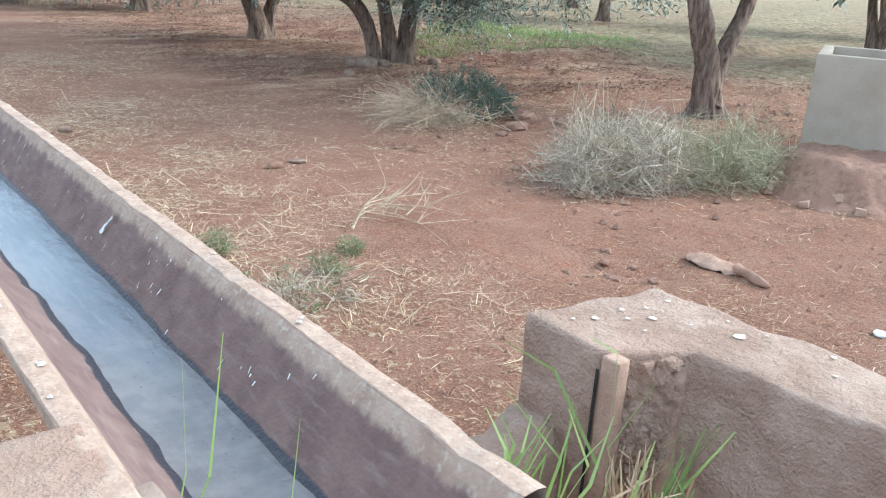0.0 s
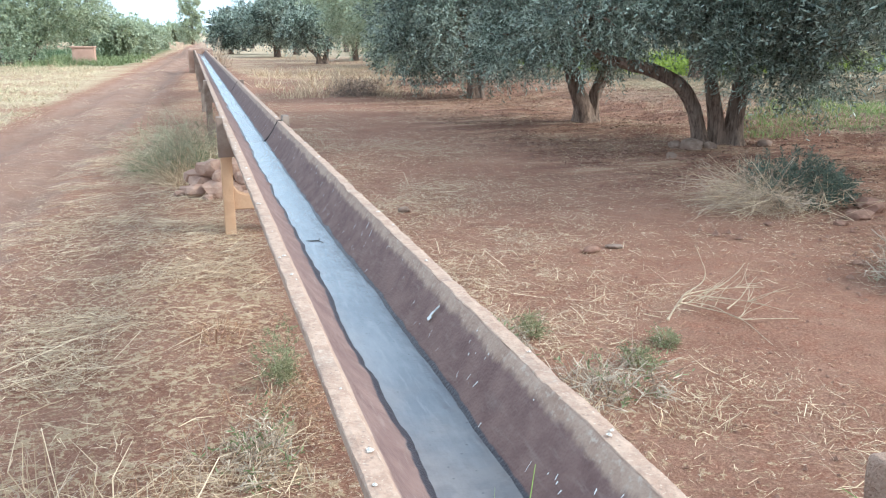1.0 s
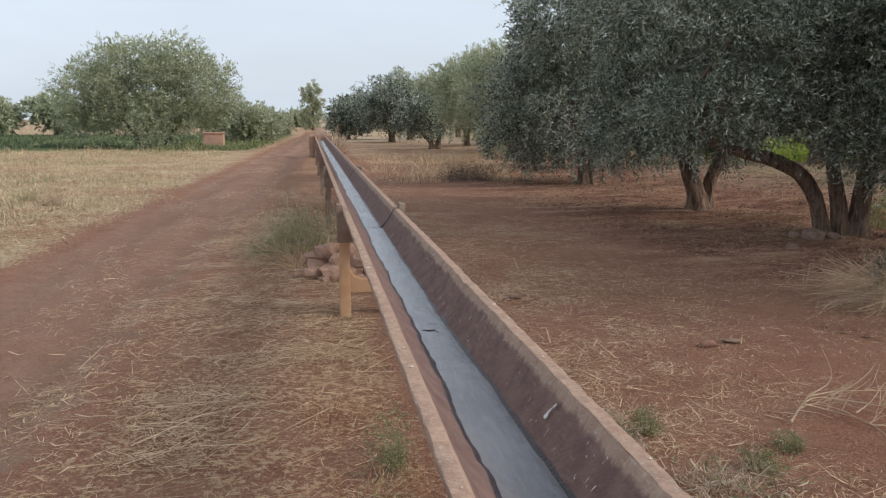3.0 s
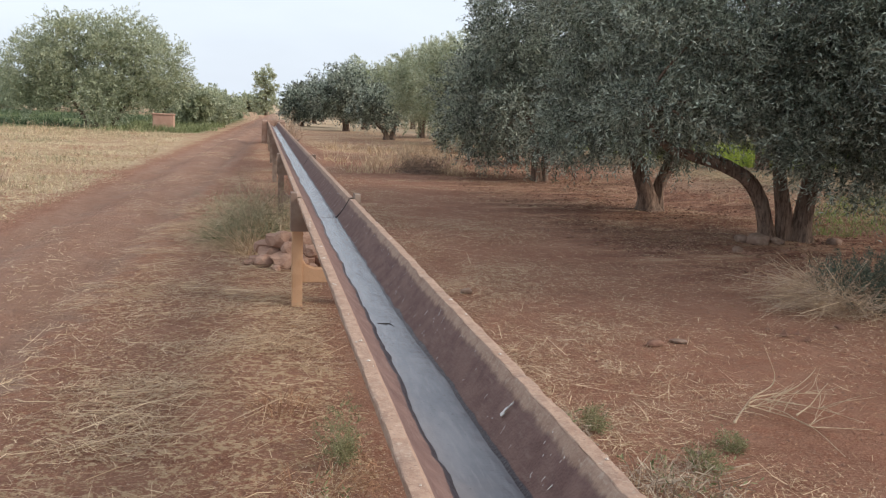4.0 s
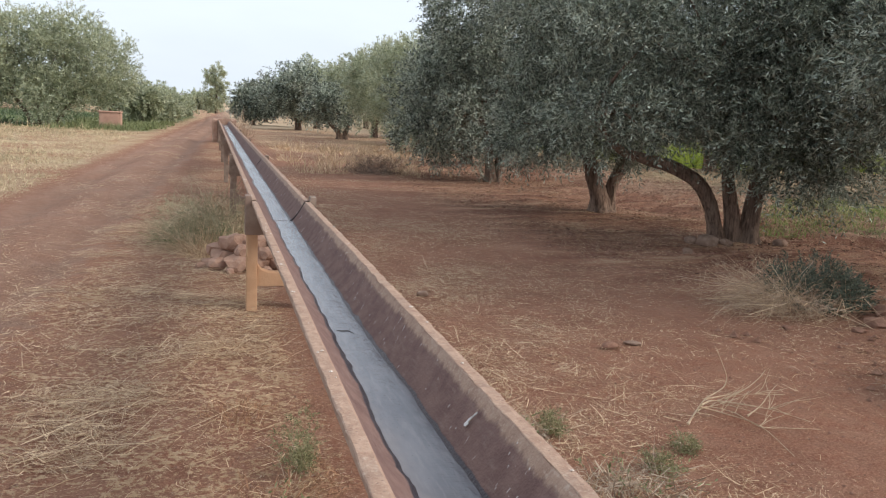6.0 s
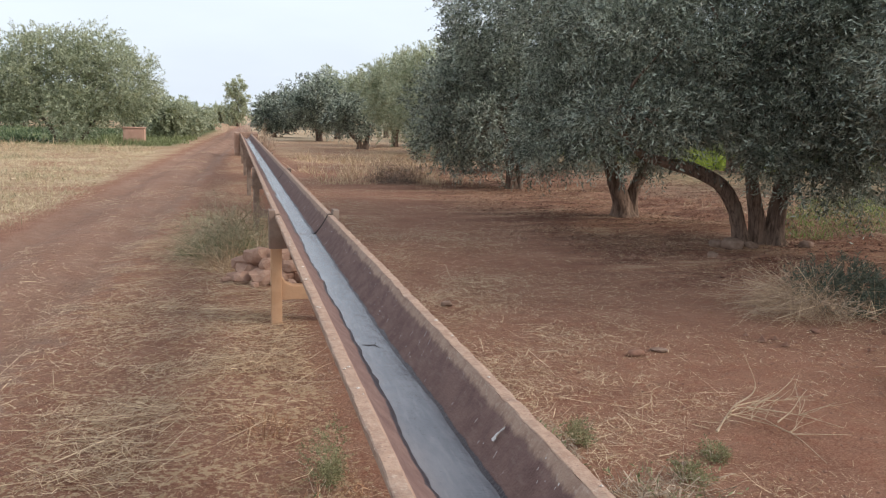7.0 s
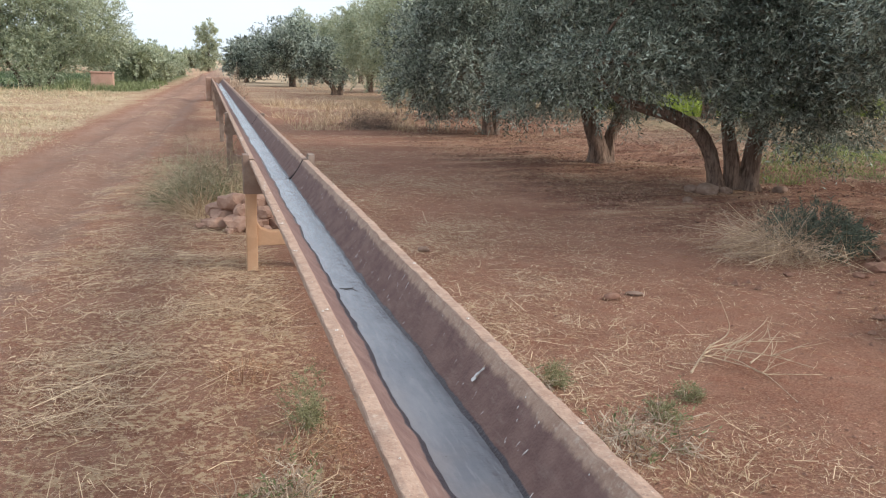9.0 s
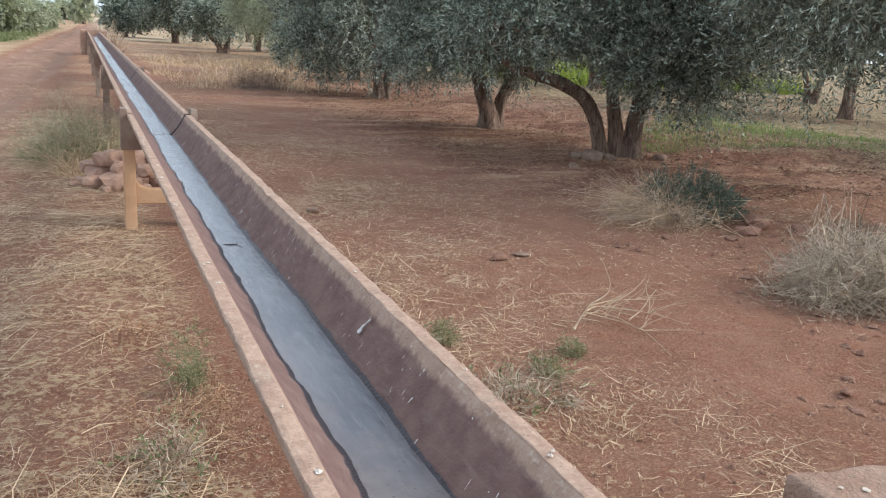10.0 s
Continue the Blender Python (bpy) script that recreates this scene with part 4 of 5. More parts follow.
olive((6.65, 14.4),
      [([(0.0, 0, -0.1), (-0.05, 0, 0.25), (-0.18, 0, 0.55), (-0.33, 0, 0.95), (-0.6, 0, 1.7)], [0.30, 0.24, 0.20, 0.17, 0.08]),
       ([(0.12, 0.02, -0.1), (0.15, 0, 0.3), (0.22, 0, 0.6), (0.38, 0, 1.05), (0.5, 0, 1.8)], [0.22, 0.16, 0.13, 0.11, 0.06]),
       ([(0.2, 0.02, 0.5), (0.42, 0, 0.85), (0.62, 0, 1.1), (0.95, 0, 1.8)], [0.09, 0.09, 0.08, 0.05])],
      [(-0.5, 0, 2.5, 1.5, 1.4, 1.2), (0.9, 0.4, 3.2, 1.5, 1.5, 1.3), (0, 0, 4.5, 1.9, 1.9, 1.4), (-1.5, -0.3, 1.95, 0.95, 0.9, 0.9), (0.0, -0.6, 2.0, 0.9, 0.7, 0.7), (-1.4, 0, 3.7, 1.2, 1.3, 1.2),
       (-0.4, -0.6, 1.65, 0.9, 0.5, 0.55), (0.25, -0.6, 1.7, 0.6, 0.5, 0.5), (-1.6, -0.2, 1.45, 0.7, 0.8, 0.55)],
      12, 380, 8000, leaf=0.085, wide=0.021, spread=0.32, inner=0.1, label="old olive tree with a forked, furrowed trunk")
olive((6.6, 20.7),
      [([(-0.05, 0, -0.1), (-0.12, 0, 0.5), (-0.2, 0, 1.1), (-0.5, 0, 1.9)], [0.2, 0.15, 0.13, 0.07]),
       ([(0.1, 0, -0.1), (0.16, 0, 0.5), (0.26, 0, 1.1), (0.6, 0, 1.9)], [0.18, 0.13, 0.11, 0.06])],
      [(-0.5, 0, 1.95, 2.0, 1.9, 1.3), (0.1, 0, 4.2, 1.9, 2.0, 1.6), (1.2, 0.3, 3.0, 1.6, 1.7, 1.6), (-1.5, 1.0, 1.5, 0.9, 1.0, 1.25), (-0.9, 0, 3.4, 1.1, 1.4, 1.2)],
      13, 300, 5800, per=13, leaf=0.11, wide=0.028, spread=0.36, inner=0.1, label="dense olive tree with low hanging branches")
olive((8.1, 5.7),
      [([(0.0, 0, -0.15), (-0.1, 0, 0.25), (-0.22, 0, 0.7), (-0.48, 0, 1.2), (-0.6, 0.2, 2.0)], [0.30, 0.21, 0.18, 0.155, 0.09]),
       ([(-0.06, 0, 0.15), (0.04, 0, 0.5), (0.18, 0, 0.8), (0.42, 0, 1.2), (0.7, 0, 2.0)], [0.13, 0.15, 0.13, 0.12, 0.07])],
      [(-0.1, 0.6, 3.0, 2.0, 1.9, 1.4), (-0.6, 2.2, 2.2, 1.0, 1.0, 1.0), (0, 0.3, 4.4, 2.0, 2.0, 1.4), (-1.2, 1.0, 3.2, 1.2, 1.3, 1.2), (1.0, 2.2, 2.6, 1.4, 1.3, 1.2), (0.3, 2.0, 4.3, 1.5, 1.5, 1.2), (0.2, 3.0, 3.2, 1.2, 1.0, 1.2)],
      14, 360, 7600, spread=0.34, inner=0.12, leaf=0.085, wide=0.02, label="old olive tree with a thick forked trunk")


def plain_stems(rng, k=2, height=1.5):
    out = []
    for i in range(k):
        a = rng.uniform(0, 6.28)
        dx, dy = math.cos(a) * rng.uniform(0.2, 0.8), math.sin(a) * 0.3
        out.append(([(dx * 0.15, dy * 0.15, -0.1), (dx * 0.3, dy * 0.3, height * 0.35), (dx * 0.7, dy * 0.7, height * 0.75), (dx * 1.2, dy * 1.2, height * 1.3)], [0.2, 0.15, 0.12, 0.07]))
    return out


def plain_blobs(rng, rx, top, low=1.1):
    mid, rz = (top + low) / 2, (top - low) / 2
    out = [(0, 0, mid, rx * 0.8, rx * 0.8, rz)]
    for i in range(4):
        a = rng.uniform(0, 6.28)
        out.append((math.cos(a) * rx * 0.5, math.sin(a) * rx * 0.5, mid + rng.uniform(-0.35, 0.25) * rz, rx * 0.52, rx * 0.52, rz * rng.uniform(0.5, 0.72)))
    return out


# further trees of the row and of the rows behind: x, y, half width, top, lower edge, sunlit leaf colour
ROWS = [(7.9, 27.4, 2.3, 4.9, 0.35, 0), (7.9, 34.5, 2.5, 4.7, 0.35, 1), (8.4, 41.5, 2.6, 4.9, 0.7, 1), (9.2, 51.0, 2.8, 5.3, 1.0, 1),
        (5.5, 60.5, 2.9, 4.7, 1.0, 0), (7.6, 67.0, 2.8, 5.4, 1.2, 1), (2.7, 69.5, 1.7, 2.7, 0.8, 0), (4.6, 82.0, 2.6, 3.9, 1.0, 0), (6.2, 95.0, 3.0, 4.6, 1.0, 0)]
for i, (x, y, rx, top, low, sunlit) in enumerate(ROWS):
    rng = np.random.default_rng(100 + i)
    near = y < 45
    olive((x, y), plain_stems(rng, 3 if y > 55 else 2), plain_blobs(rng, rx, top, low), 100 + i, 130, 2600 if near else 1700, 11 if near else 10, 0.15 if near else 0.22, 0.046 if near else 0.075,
          0.5, "olive tree further along the row", M_OLIVE_SUNLIT if sunlit else M_OLIVE, 0.4 if near else 0.55)
small = np.random.default_rng(7)
olive((6.2, 46.0), [([(0.1, 0, -0.1), (0.0, 0, 0.4), (-0.5, 0, 0.9), (-0.9, 0, 1.5)], [0.24, 0.17, 0.12, 0.07]), ([(0.35, 0, -0.1), (0.5, 0, 0.6), (0.65, 0, 1.3)], [0.2, 0.15, 0.09])],
      [(-0.6, 0, 1.75, 1.15, 1.1, 0.95), (-0.9, 0, 2.2, 0.75, 0.8, 0.65), (-0.1, 0, 1.5, 0.9, 0.9, 0.7)], 120, 70, 1100, 9, 0.16, 0.045, 0.35, "small low olive tree with a bent trunk", M_OLIVE, 0.4)

# second and third rows: a few tree models, copied
BACK = [(19.2, 17.2), (17.2, 26.9), (14.2, 34.5), (13.8, 42.5), (15.0, 52.0), (22.5, 35.0), (14.5, 62.0), (24.0, 23.0), (26.0, 12.0), (18.0, 8.5), (22.0, 48.0), (13.0, 75.0), (27.0, 3.0)]
models = []
for i in range(3):
    rng = np.random.default_rng(200 + i)
    x, y = BACK[i]
    models.append(olive((x, y), plain_stems(rng, 2, 1.6), plain_blobs(rng, 2.5, 5.2, 1.35), 200 + i, 110, 850, 8, 0.25, 0.098, 0.5, "olive tree in a row behind", M_OLIVE, 0.42, "olive trees behind"))
for i, (x, y) in enumerate(BACK[3:]):
    copy_thing(models[i % 3], pose(x, y, gzf(x, y), 0, 0, 70 * i + 25))

# the broad tree beyond the track, its hedge and the far line of trees
wide_stems = [([(dx * 0.5, 0, -0.1), (dx * 0.8, 0, 0.6), (dx * 1.4, 0.1, 1.6)], [0.2, 0.16, 0.08]) for dx in (-1.2, -0.4, 0.3, 1.1)]
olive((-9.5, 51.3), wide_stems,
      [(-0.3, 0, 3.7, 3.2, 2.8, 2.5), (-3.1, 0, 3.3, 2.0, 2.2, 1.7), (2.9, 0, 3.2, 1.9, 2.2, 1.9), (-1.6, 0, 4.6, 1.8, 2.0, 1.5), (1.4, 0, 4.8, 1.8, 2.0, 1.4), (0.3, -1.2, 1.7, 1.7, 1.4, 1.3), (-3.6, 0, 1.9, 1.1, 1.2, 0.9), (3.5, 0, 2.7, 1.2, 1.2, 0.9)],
      31, 420, 6400, 8, 0.18, 0.06, 0.6, "broad round tree with a dense grey-green crown", M_OLIVE_SUNLIT, 0.5, "trees beyond the track", 0.15)
HEDGE = [(-5.0, 60.5, 1.5, 2.7), (-4.5, 66.0, 1.6, 2.5), (-4.3, 72.0, 1.6, 2.3), (-4.4, 80.0, 1.7, 2.3), (-4.2, 90.0, 1.8, 2.3)]
for i, (x, y, r, top) in enumerate(HEDGE):
    rng = np.random.default_rng(300 + i)
    olive((x, y), plain_stems(rng, 2, 0.8), plain_blobs(rng, r, top, 0.2), 300 + i, 90, 1000, 9, 0.28, 0.09, 0.45, "bushy green hedge tree beside the track", M_OLIVE_SUNLIT, 0.4, "trees beyond the track")
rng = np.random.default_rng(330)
far_tree = olive((-33.0, 92.0), plain_stems(rng, 2, 1.2), plain_blobs(rng, 3.0, 3.9, 0.6), 330, 100, 520, 8, 0.5, 0.2, 0.7, "distant olive tree at the field's edge", M_OLIVE_SUNLIT, 0.6, "distant trees")
for i, (x, y) in enumerate([(-27, 94), (-38, 93), (-44, 95), (-50, 93), (-22, 97), (-57, 96), (-17, 100), (-64, 95), (-12, 106), (-72, 97)]):
    copy_thing(far_tree, pose(x, y, 0, 0, 0, 50 * i))
for i, (x, y) in enumerate([(-9, 165), (-3, 172), (-14, 170), (6, 160), (13, 150), (-21, 168)]):
    copy_thing(far_tree, pose(x, y, -0.6, 0, 0, 64 * i))

# tall thin tree at the end of the view
rng = np.random.default_rng(41)
pop = thing("poplar_tree", (0.2, 130, 0), "tall thin sparse tree at the far end", "tree", "distant trees")
part("trunk", quads(*tube([(0, 0, -0.2), (0.1, 0, 2), (-0.1, 0, 4.4), (0, 0, 6.6)], [0.22, 0.16, 0.1, 0.03], 8, 0.1, 1), True), M_BARK, pop)
P, D = crown_points(rng, [(-1.35, 0, 4.0, 0.35, 0.6, 2.2), (-0.45, 0, 4.6, 0.45, 0.6, 2.3), (0.35, 0, 4.9, 0.45, 0.6, 2.4), (1.15, 0, 4.3, 0.4, 0.6, 2.3), (0.1, 0, 1.9, 1.5, 1.0, 1.6), (-0.8, 0, 1.2, 1.4, 1.0, 1.1)], 170, 1700, 0.24)
D[:, 2] += 0.8
part("crown", quads(*leaf_cloud(rng, P, D, 8, 0.5, 0.3, 0.1)), M_POPLAR, pop)
for i, (x, hgt) in enumerate(((-5.1, 2.9), (-4.2, 2.7))):
    pole = part("utility_pole", quads(*tube([(0, 0, -0.3), (0, 0, hgt)], [0.09, 0.06], 8, 0, 1, 2), True), M_TURRET)
    pole.location = (x, 140, 0)
    tagged(pole, "thin distant utility pole", "pole", "distant poles")

# ---- small buildings and works far off ----
hut = thing("brick_tank", (-5.72, 48.0, -0.05), "small reddish rendered tank at the field's edge", "tank")
part("body", worn_box(-0.54, 0.54, -0.45, 0.45, -0.1, 0.92, 0.2, 0.01, 0.02, 3), M_TERRA, hut)
part("rim", worn_box(-0.58, 0.58, -0.49, 0.49, 0.923, 1.0, 0.2, 0.008, 0.02, 4), M_TERRA, hut)
basin = thing("outlet_basin", (0, 37.5, 0), "weathered concrete basin at the channel's far end", "water box")
part("left_wall", worn_box(-0.5, -0.28, -0.45, 0.6, -0.1, 0.98, 0.1, 0.01, 0.02, 3, 0.01), M_BOX, basin)
part("right_wall", worn_box(0.28, 0.5, -0.45, 0.6, -0.1, 0.98, 0.1, 0.01, 0.02, 4, 0.01), M_BOX, basin)
part("end_wall", worn_box(-0.5, 0.5, 0.604, 0.8, -0.1, 1.0, 0.1, 0.01, 0.02, 5, 0.01), M_BOX, basin)


# ---- plants ----
def plant(name, label, category, pieces, at, group=""):
    """A plant: pieces are (part name, mesh arrays in world places, material)."""
    t = thing(name, (at[0], at[1], gzf(*at)), label, category, group)
    off = np.array([at[0], at[1], gzf(*at)])
    for nm, (V, F), m in pieces:
        part(nm, quads(V - off, F), m, t)
    return t


rng = np.random.default_rng(51)

def bush(rng, at, blobs, n, per, leaf, wide, mat, name, label, twigs=0, length=0.12, spread=0.16):
    P, D = crown_points(rng, blobs, max(10, n // 25), n, spread, 0.4)
    P = P + np.array([at[0], at[1], gzf(*at)])
    P[:, 2] = np.maximum(P[:, 2], gz(P[:, 0], P[:, 1]) + 0.01)
    pieces = [("foliage", leaf_cloud(rng, P, D, per, length, leaf, wide, 0.1), mat)]
    if twigs:
        pieces.append(("stem_mass", tuft(rng, at, twigs, 0.3 if twigs > 20 else 0.08, 0.5 if twigs > 20 else 0.22, 0.8, 0.008 if twigs > 20 else 0.004), M_SAGE))
    return plant(name, label, "bush", pieces, at)


bush(rng, (5.2, 6.75), [(0, 0, 0.22, 0.42, 0.4, 0.24), (0.25, 0.1, 0.2, 0.36, 0.3, 0.2), (-0.05, 0, 0.38, 0.28, 0.25, 0.14), (0.75, 0.2, 0.06, 0.35, 0.3, 0.09)], 760, 12, 0.045, 0.011, M_DARKWEED, "weed_bush", "dark grey-green weedy bush on the ground", 60)
a = rng.uniform(2.2, 4.6, 1100)
V0 = np.stack([4.9 + rng.normal(0, 0.26, 1100), 6.8 + rng.normal(0, 0.24, 1100), np.zeros(1100)], 1)
V0[:, 2] = gz(V0[:, 0], V0[:, 1]) + rng.uniform(0, 0.22, 1100)
fan = strands(V0, np.stack([np.cos(a), np.sin(a) * 0.7, rng.uniform(-0.15, 0.27, 1100)], 1), rng.uniform(0.15, 0.7, 1100), rng.uniform(0.0025, 0.005, 1100), 2.0, rng, None, 0.3)
fan[0][:, 2] = np.maximum(fan[0][:, 2], gz(fan[0][:, 0], fan[0][:, 1]) + 0.004)
half = len(fan[0]) // 2 // 6 * 6
plant("dry_grass_fan", "fan of long dry bleached grass fallen beside the bush", "dry grass",
      [("stalk_mass", (fan[0][:half], fan[1][:half // 3]), M_STRAW), ("fallen_foliage", (fan[0][half:], fan[1][half // 3:] - half), M_STRAW_GREY)], (4.95, 6.85))


def tumbleweed(rng, at, size, n, mat, label, green=None, name="thorn_bush", category="dry bush", group="dry thorn bushes", more=()):
    """A heap of tangled pale twigs."""
    u = rng.normal(size=(n, 3))
    u /= np.linalg.norm(u, axis=1)[:, None]
    u[:, 2] = np.abs(u[:, 2])
    r = rng.uniform(0.1, 1, n) ** 0.5
    lumps = 1 + 0.3 * np.sin(u[:, 0] * 6 + at[0]) * np.cos(u[:, 1] * 5)
    P = u * r[:, None] * lumps[:, None] * np.array(size)
    P[:, 0] += at[0]
    P[:, 1] += at[1]
    P[:, 2] += gz(P[:, 0], P[:, 1])
    D = u * 0.5 + rng.normal(size=(n, 3)) * 0.8
    S = strands(P, D, rng.uniform(0.06, 0.32, n) * min(1.0, size[0] * 1.5), rng.uniform(0.0025, 0.006, n), 2.0, rng)
    S[0][:, 2] = np.maximum(S[0][:, 2], gz(S[0][:, 0], S[0][:, 1]) + 0.004)
    pieces = [("twig_mass" if n > 900 else "foliage", S, mat)]
    if n > 900:
        pieces.append(("stem_mass", tuft(rng, at, n // 8, max(size[0], size[1]), size[2] * 0.7, 1.8, 0.006, 1.2, size[1] / size[0], 0.5), M_STRAW_GREY))
    if green:
        k = n // 14
        pieces.append(("foliage", leaf_cloud(rng, P[:k], D[:k], 8, 0.14, 0.035, 0.01), green))
    for nm, S, m in more:
        pieces.append((nm, S, m))
    return plant(name, label, category, pieces, at, group)


tumbleweed(rng, (-0.60, 10.45), (0.70, 0.60, 0.60), 2300, M_SAGE_GREEN, "mound of green and dry tangled grass beside the trestle", None, "grass_clump", "grass", "", [
    ("dry_foliage", join([tuft(rng, (-0.45, 10.2), 1300, 0.8, 0.60, 1.5, 0.007, 0.9, 1, 0.6), tuft(rng, (-0.45, 9.75), 1000, 0.75, 0.3, 2.2, 0.007, 0.8, 1, 0.5)]), M_STRAW),
    ("tall_foliage", tuft(rng, (-0.65, 10.5), 300, 0.5, 0.62, 1.1, 0.006, 0.9, 1, 0.6), M_GREEN),
    ("green_foliage", tuft(rng, (-0.7, 10.5), 900, 0.62, 0.42, 1.3, 0.006, 0.9, 1, 0.6), M_GREEN)])
tumbleweed(rng, (4.72, 4.15), (0.80, 0.55, 0.44), 5200, M_SAGE, "heap of pale dry thorn twigs on the ground", M_SAGE_GREEN)
tumbleweed(rng, (5.55, 3.75), (0.70, 0.5, 0.42), 2800, M_SAGE_GREEN, "greenish half-dry thorn bush on the ground", None)
tumbleweed(rng, (5.6, 4.9), (0.7, 0.4, 0.25), 1000, M_DARKWEED, "low dark dry weeds under the tree")

# dry branch on the bare soil
branch = thing("dry_branch", (2.12, 4.04, gzf(2.12, 4.04)), "bleached dry branch lying on the bare soil", "branch")
fine_twigs = np.random.default_rng(57)


def twig_path(start, head, rise, run, steps=3):
    pts = [start]
    for k in range(steps):
        head += fine_twigs.normal(0, 0.22)
        px, py, pz = pts[-1]
        pts.append((px + math.cos(head) * run / steps, py + math.sin(head) * run / steps, max(0.006, pz + rise / steps + fine_twigs.normal(0, 0.012))))
    return pts


mains = [[(0, 0, 0.012), (0.06, 0.03, 0.07), (0.13, 0.05, 0.14), (0.19, 0.06, 0.165), (0.27, 0.08, 0.20), (0.28, 0.08, 0.26), (0.25, 0.08, 0.33), (0.20, 0.09, 0.43)],
         [(0.07, 0.03, 0.08), (0.20, 0.10, 0.07), (0.36, 0.07, 0.035), (0.38, -0.14, 0.030), (0.54, -0.16, 0.020), (0.76, -0.19, 0.010)],
         [(0.10, 0.04, 0.11), (0.26, 0.12, 0.10), (0.57, 0.04, 0.060), (0.77, -0.10, 0.020)],
         [(0.13, 0.05, 0.14), (0.36, 0.15, 0.12), (0.60, 0.22, 0.09), (0.86, 0.26, 0.06)],
         [(0.09, 0.04, 0.10), (0.25, 0.05, 0.05), (0.38, -0.14, 0.035), (0.33, -0.51, 0.010)],
         [(0.33, 0.14, 0.10), (0.48, 0.17, 0.14), (0.60, 0.20, 0.20), (0.65, 0.21, 0.25)],
         [(0.42, 0.03, 0.03), (0.53, 0.06, 0.08), (0.61, 0.09, 0.15), (0.67, 0.11, 0.19)]]
for pts in mains:
    part("twig_stem", quads(*tube(pts, np.linspace(0.0062 if pts is mains[0] else 0.0042, 0.0016, len(pts)), 6, 0.25, 3), True), M_WOODTWIG, branch)
for i in range(24):
    m = mains[fine_twigs.integers(1, 5)]
    start = m[fine_twigs.integers(1, len(m) - 1)]
    pts = twig_path(start, fine_twigs.uniform(-0.7, 0.8), fine_twigs.uniform(-0.03, 0.12), fine_twigs.uniform(0.12, 0.38))
    part("twig_stem", quads(*tube(pts, [0.0024, 0.002, 0.0017, 0.0008], 5, 0.1, i), True), M_WOODTWIG, branch)

# small weeds along the channel
for at, n, h, mat, lab in (((-0.3, 3.55), 60, 0.2, M_RUST, "rust-brown dry weed beside the channel"), ((-0.42, 3.1), 160, 0.2, M_STRAW_GREY, "dry weed stalks beside the channel"),
                           ((1.05, 4.15), 90, 0.24, M_STRAW, "dry weeds along the channel"), ((1.25, 3.35), 70, 0.15, M_STRAW, "low dry weed on the litter"),
                           ((1.0, 3.0), 200, 0.2, M_STRAW, "dry weed tuft along the channel"), ((0.75, 4.6), 150, 0.28, M_STRAW, "dry weed tuft along the channel"),
                           ((-0.98, 2.72), 75, 0.46, M_STRAW, "tall dry pale stalks beside the channel"), ((-1.12, 2.68), 50, 0.38, M_STRAW_GREY, "tall dry pale stalks beside the channel"),
                           ((-0.55, 2.35), 120, 0.26, M_STRAW, "dry weed stalks beside the channel"), ((-0.75, 2.8), 110, 0.16, M_RUST, "rust-brown dry weed on the litter"), ((-0.4, 4.6), 150, 0.16, M_RUST, "rust-brown dry weed on the litter"),
                           ((0.62, 5.3), 90, 0.3, M_STRAW, "dry weed tuft along the channel"), ((0.62, 3.6), 5, 0.6, M_STRAW, "few tall dry stalks along the channel"), ((0.5, 4.4), 4, 0.7, M_STRAW, "few tall dry stalks along the channel"), ((1.55, 2.9), 120, 0.14, M_STRAW, "dry weed tuft on the litter"),
                           ((-5.6, 17.5), 380, 0.5, M_STRAW_GREY, "dry weed clump in the stubble field"), ((-6.4, 18.5), 300, 0.45, M_SAGE_GREEN, "dry weed clump in the stubble field")):
    plant("weed_tuft", lab, "weed", [("foliage", tuft(rng, at, n, 0.3, h, 0.8, 0.005), mat)], at, "small weeds")

for at, rad, hgt, lab in (((-0.15, 3.95), 0.075, 0.14, "small feathery green weed beside the channel"), ((1.28, 4.1), 0.07, 0.05, "small green leafy weed along the channel"), ((1.62, 3.5), 0.07, 0.035, "low green leafy weed on the litter"), ((1.90, 3.72), 0.04, 0.02, "low green leafy weed on the litter"), ((-0.17, 3.72), 0.06, 0.10, "small feathery green weed beside the channel")):
    w = bush(rng, at, [(0, 0, hgt * 0.8, rad, rad, hgt), (rad * 0.5, 0.05, hgt * 0.5, rad * 0.7, rad * 0.7, hgt * 0.6)], 190, 8, 0.016, 0.006, M_SOFTWEED, "leafy_weed", lab, 14, 0.05, 0.05)
    w["group"] = "small weeds"

tumbleweed(rng, (-0.05, 3.45), (0.10, 0.40, 0.13), 310, M_RUST, "rust-brown tangled dry weed under the channel's edge", None, "weed_tuft", "weed", "small weeds")

for at, size, lab in (((1.36, 3.30), (0.32, 0.26, 0.085), "tangle of dry and greenish weeds along the channel"), ((1.05, 4.05), (0.18, 0.26, 0.10), "tangle of yellow-green dry weeds along the channel"), ((-0.30, 3.15), (0.16, 0.32, 0.11), "tangle of greyish dry weeds under the channel's edge")):
    tumbleweed(rng, at, size, 430, M_SAGE, lab, M_GREEN, "weed_tuft", "weed", "small weeds")

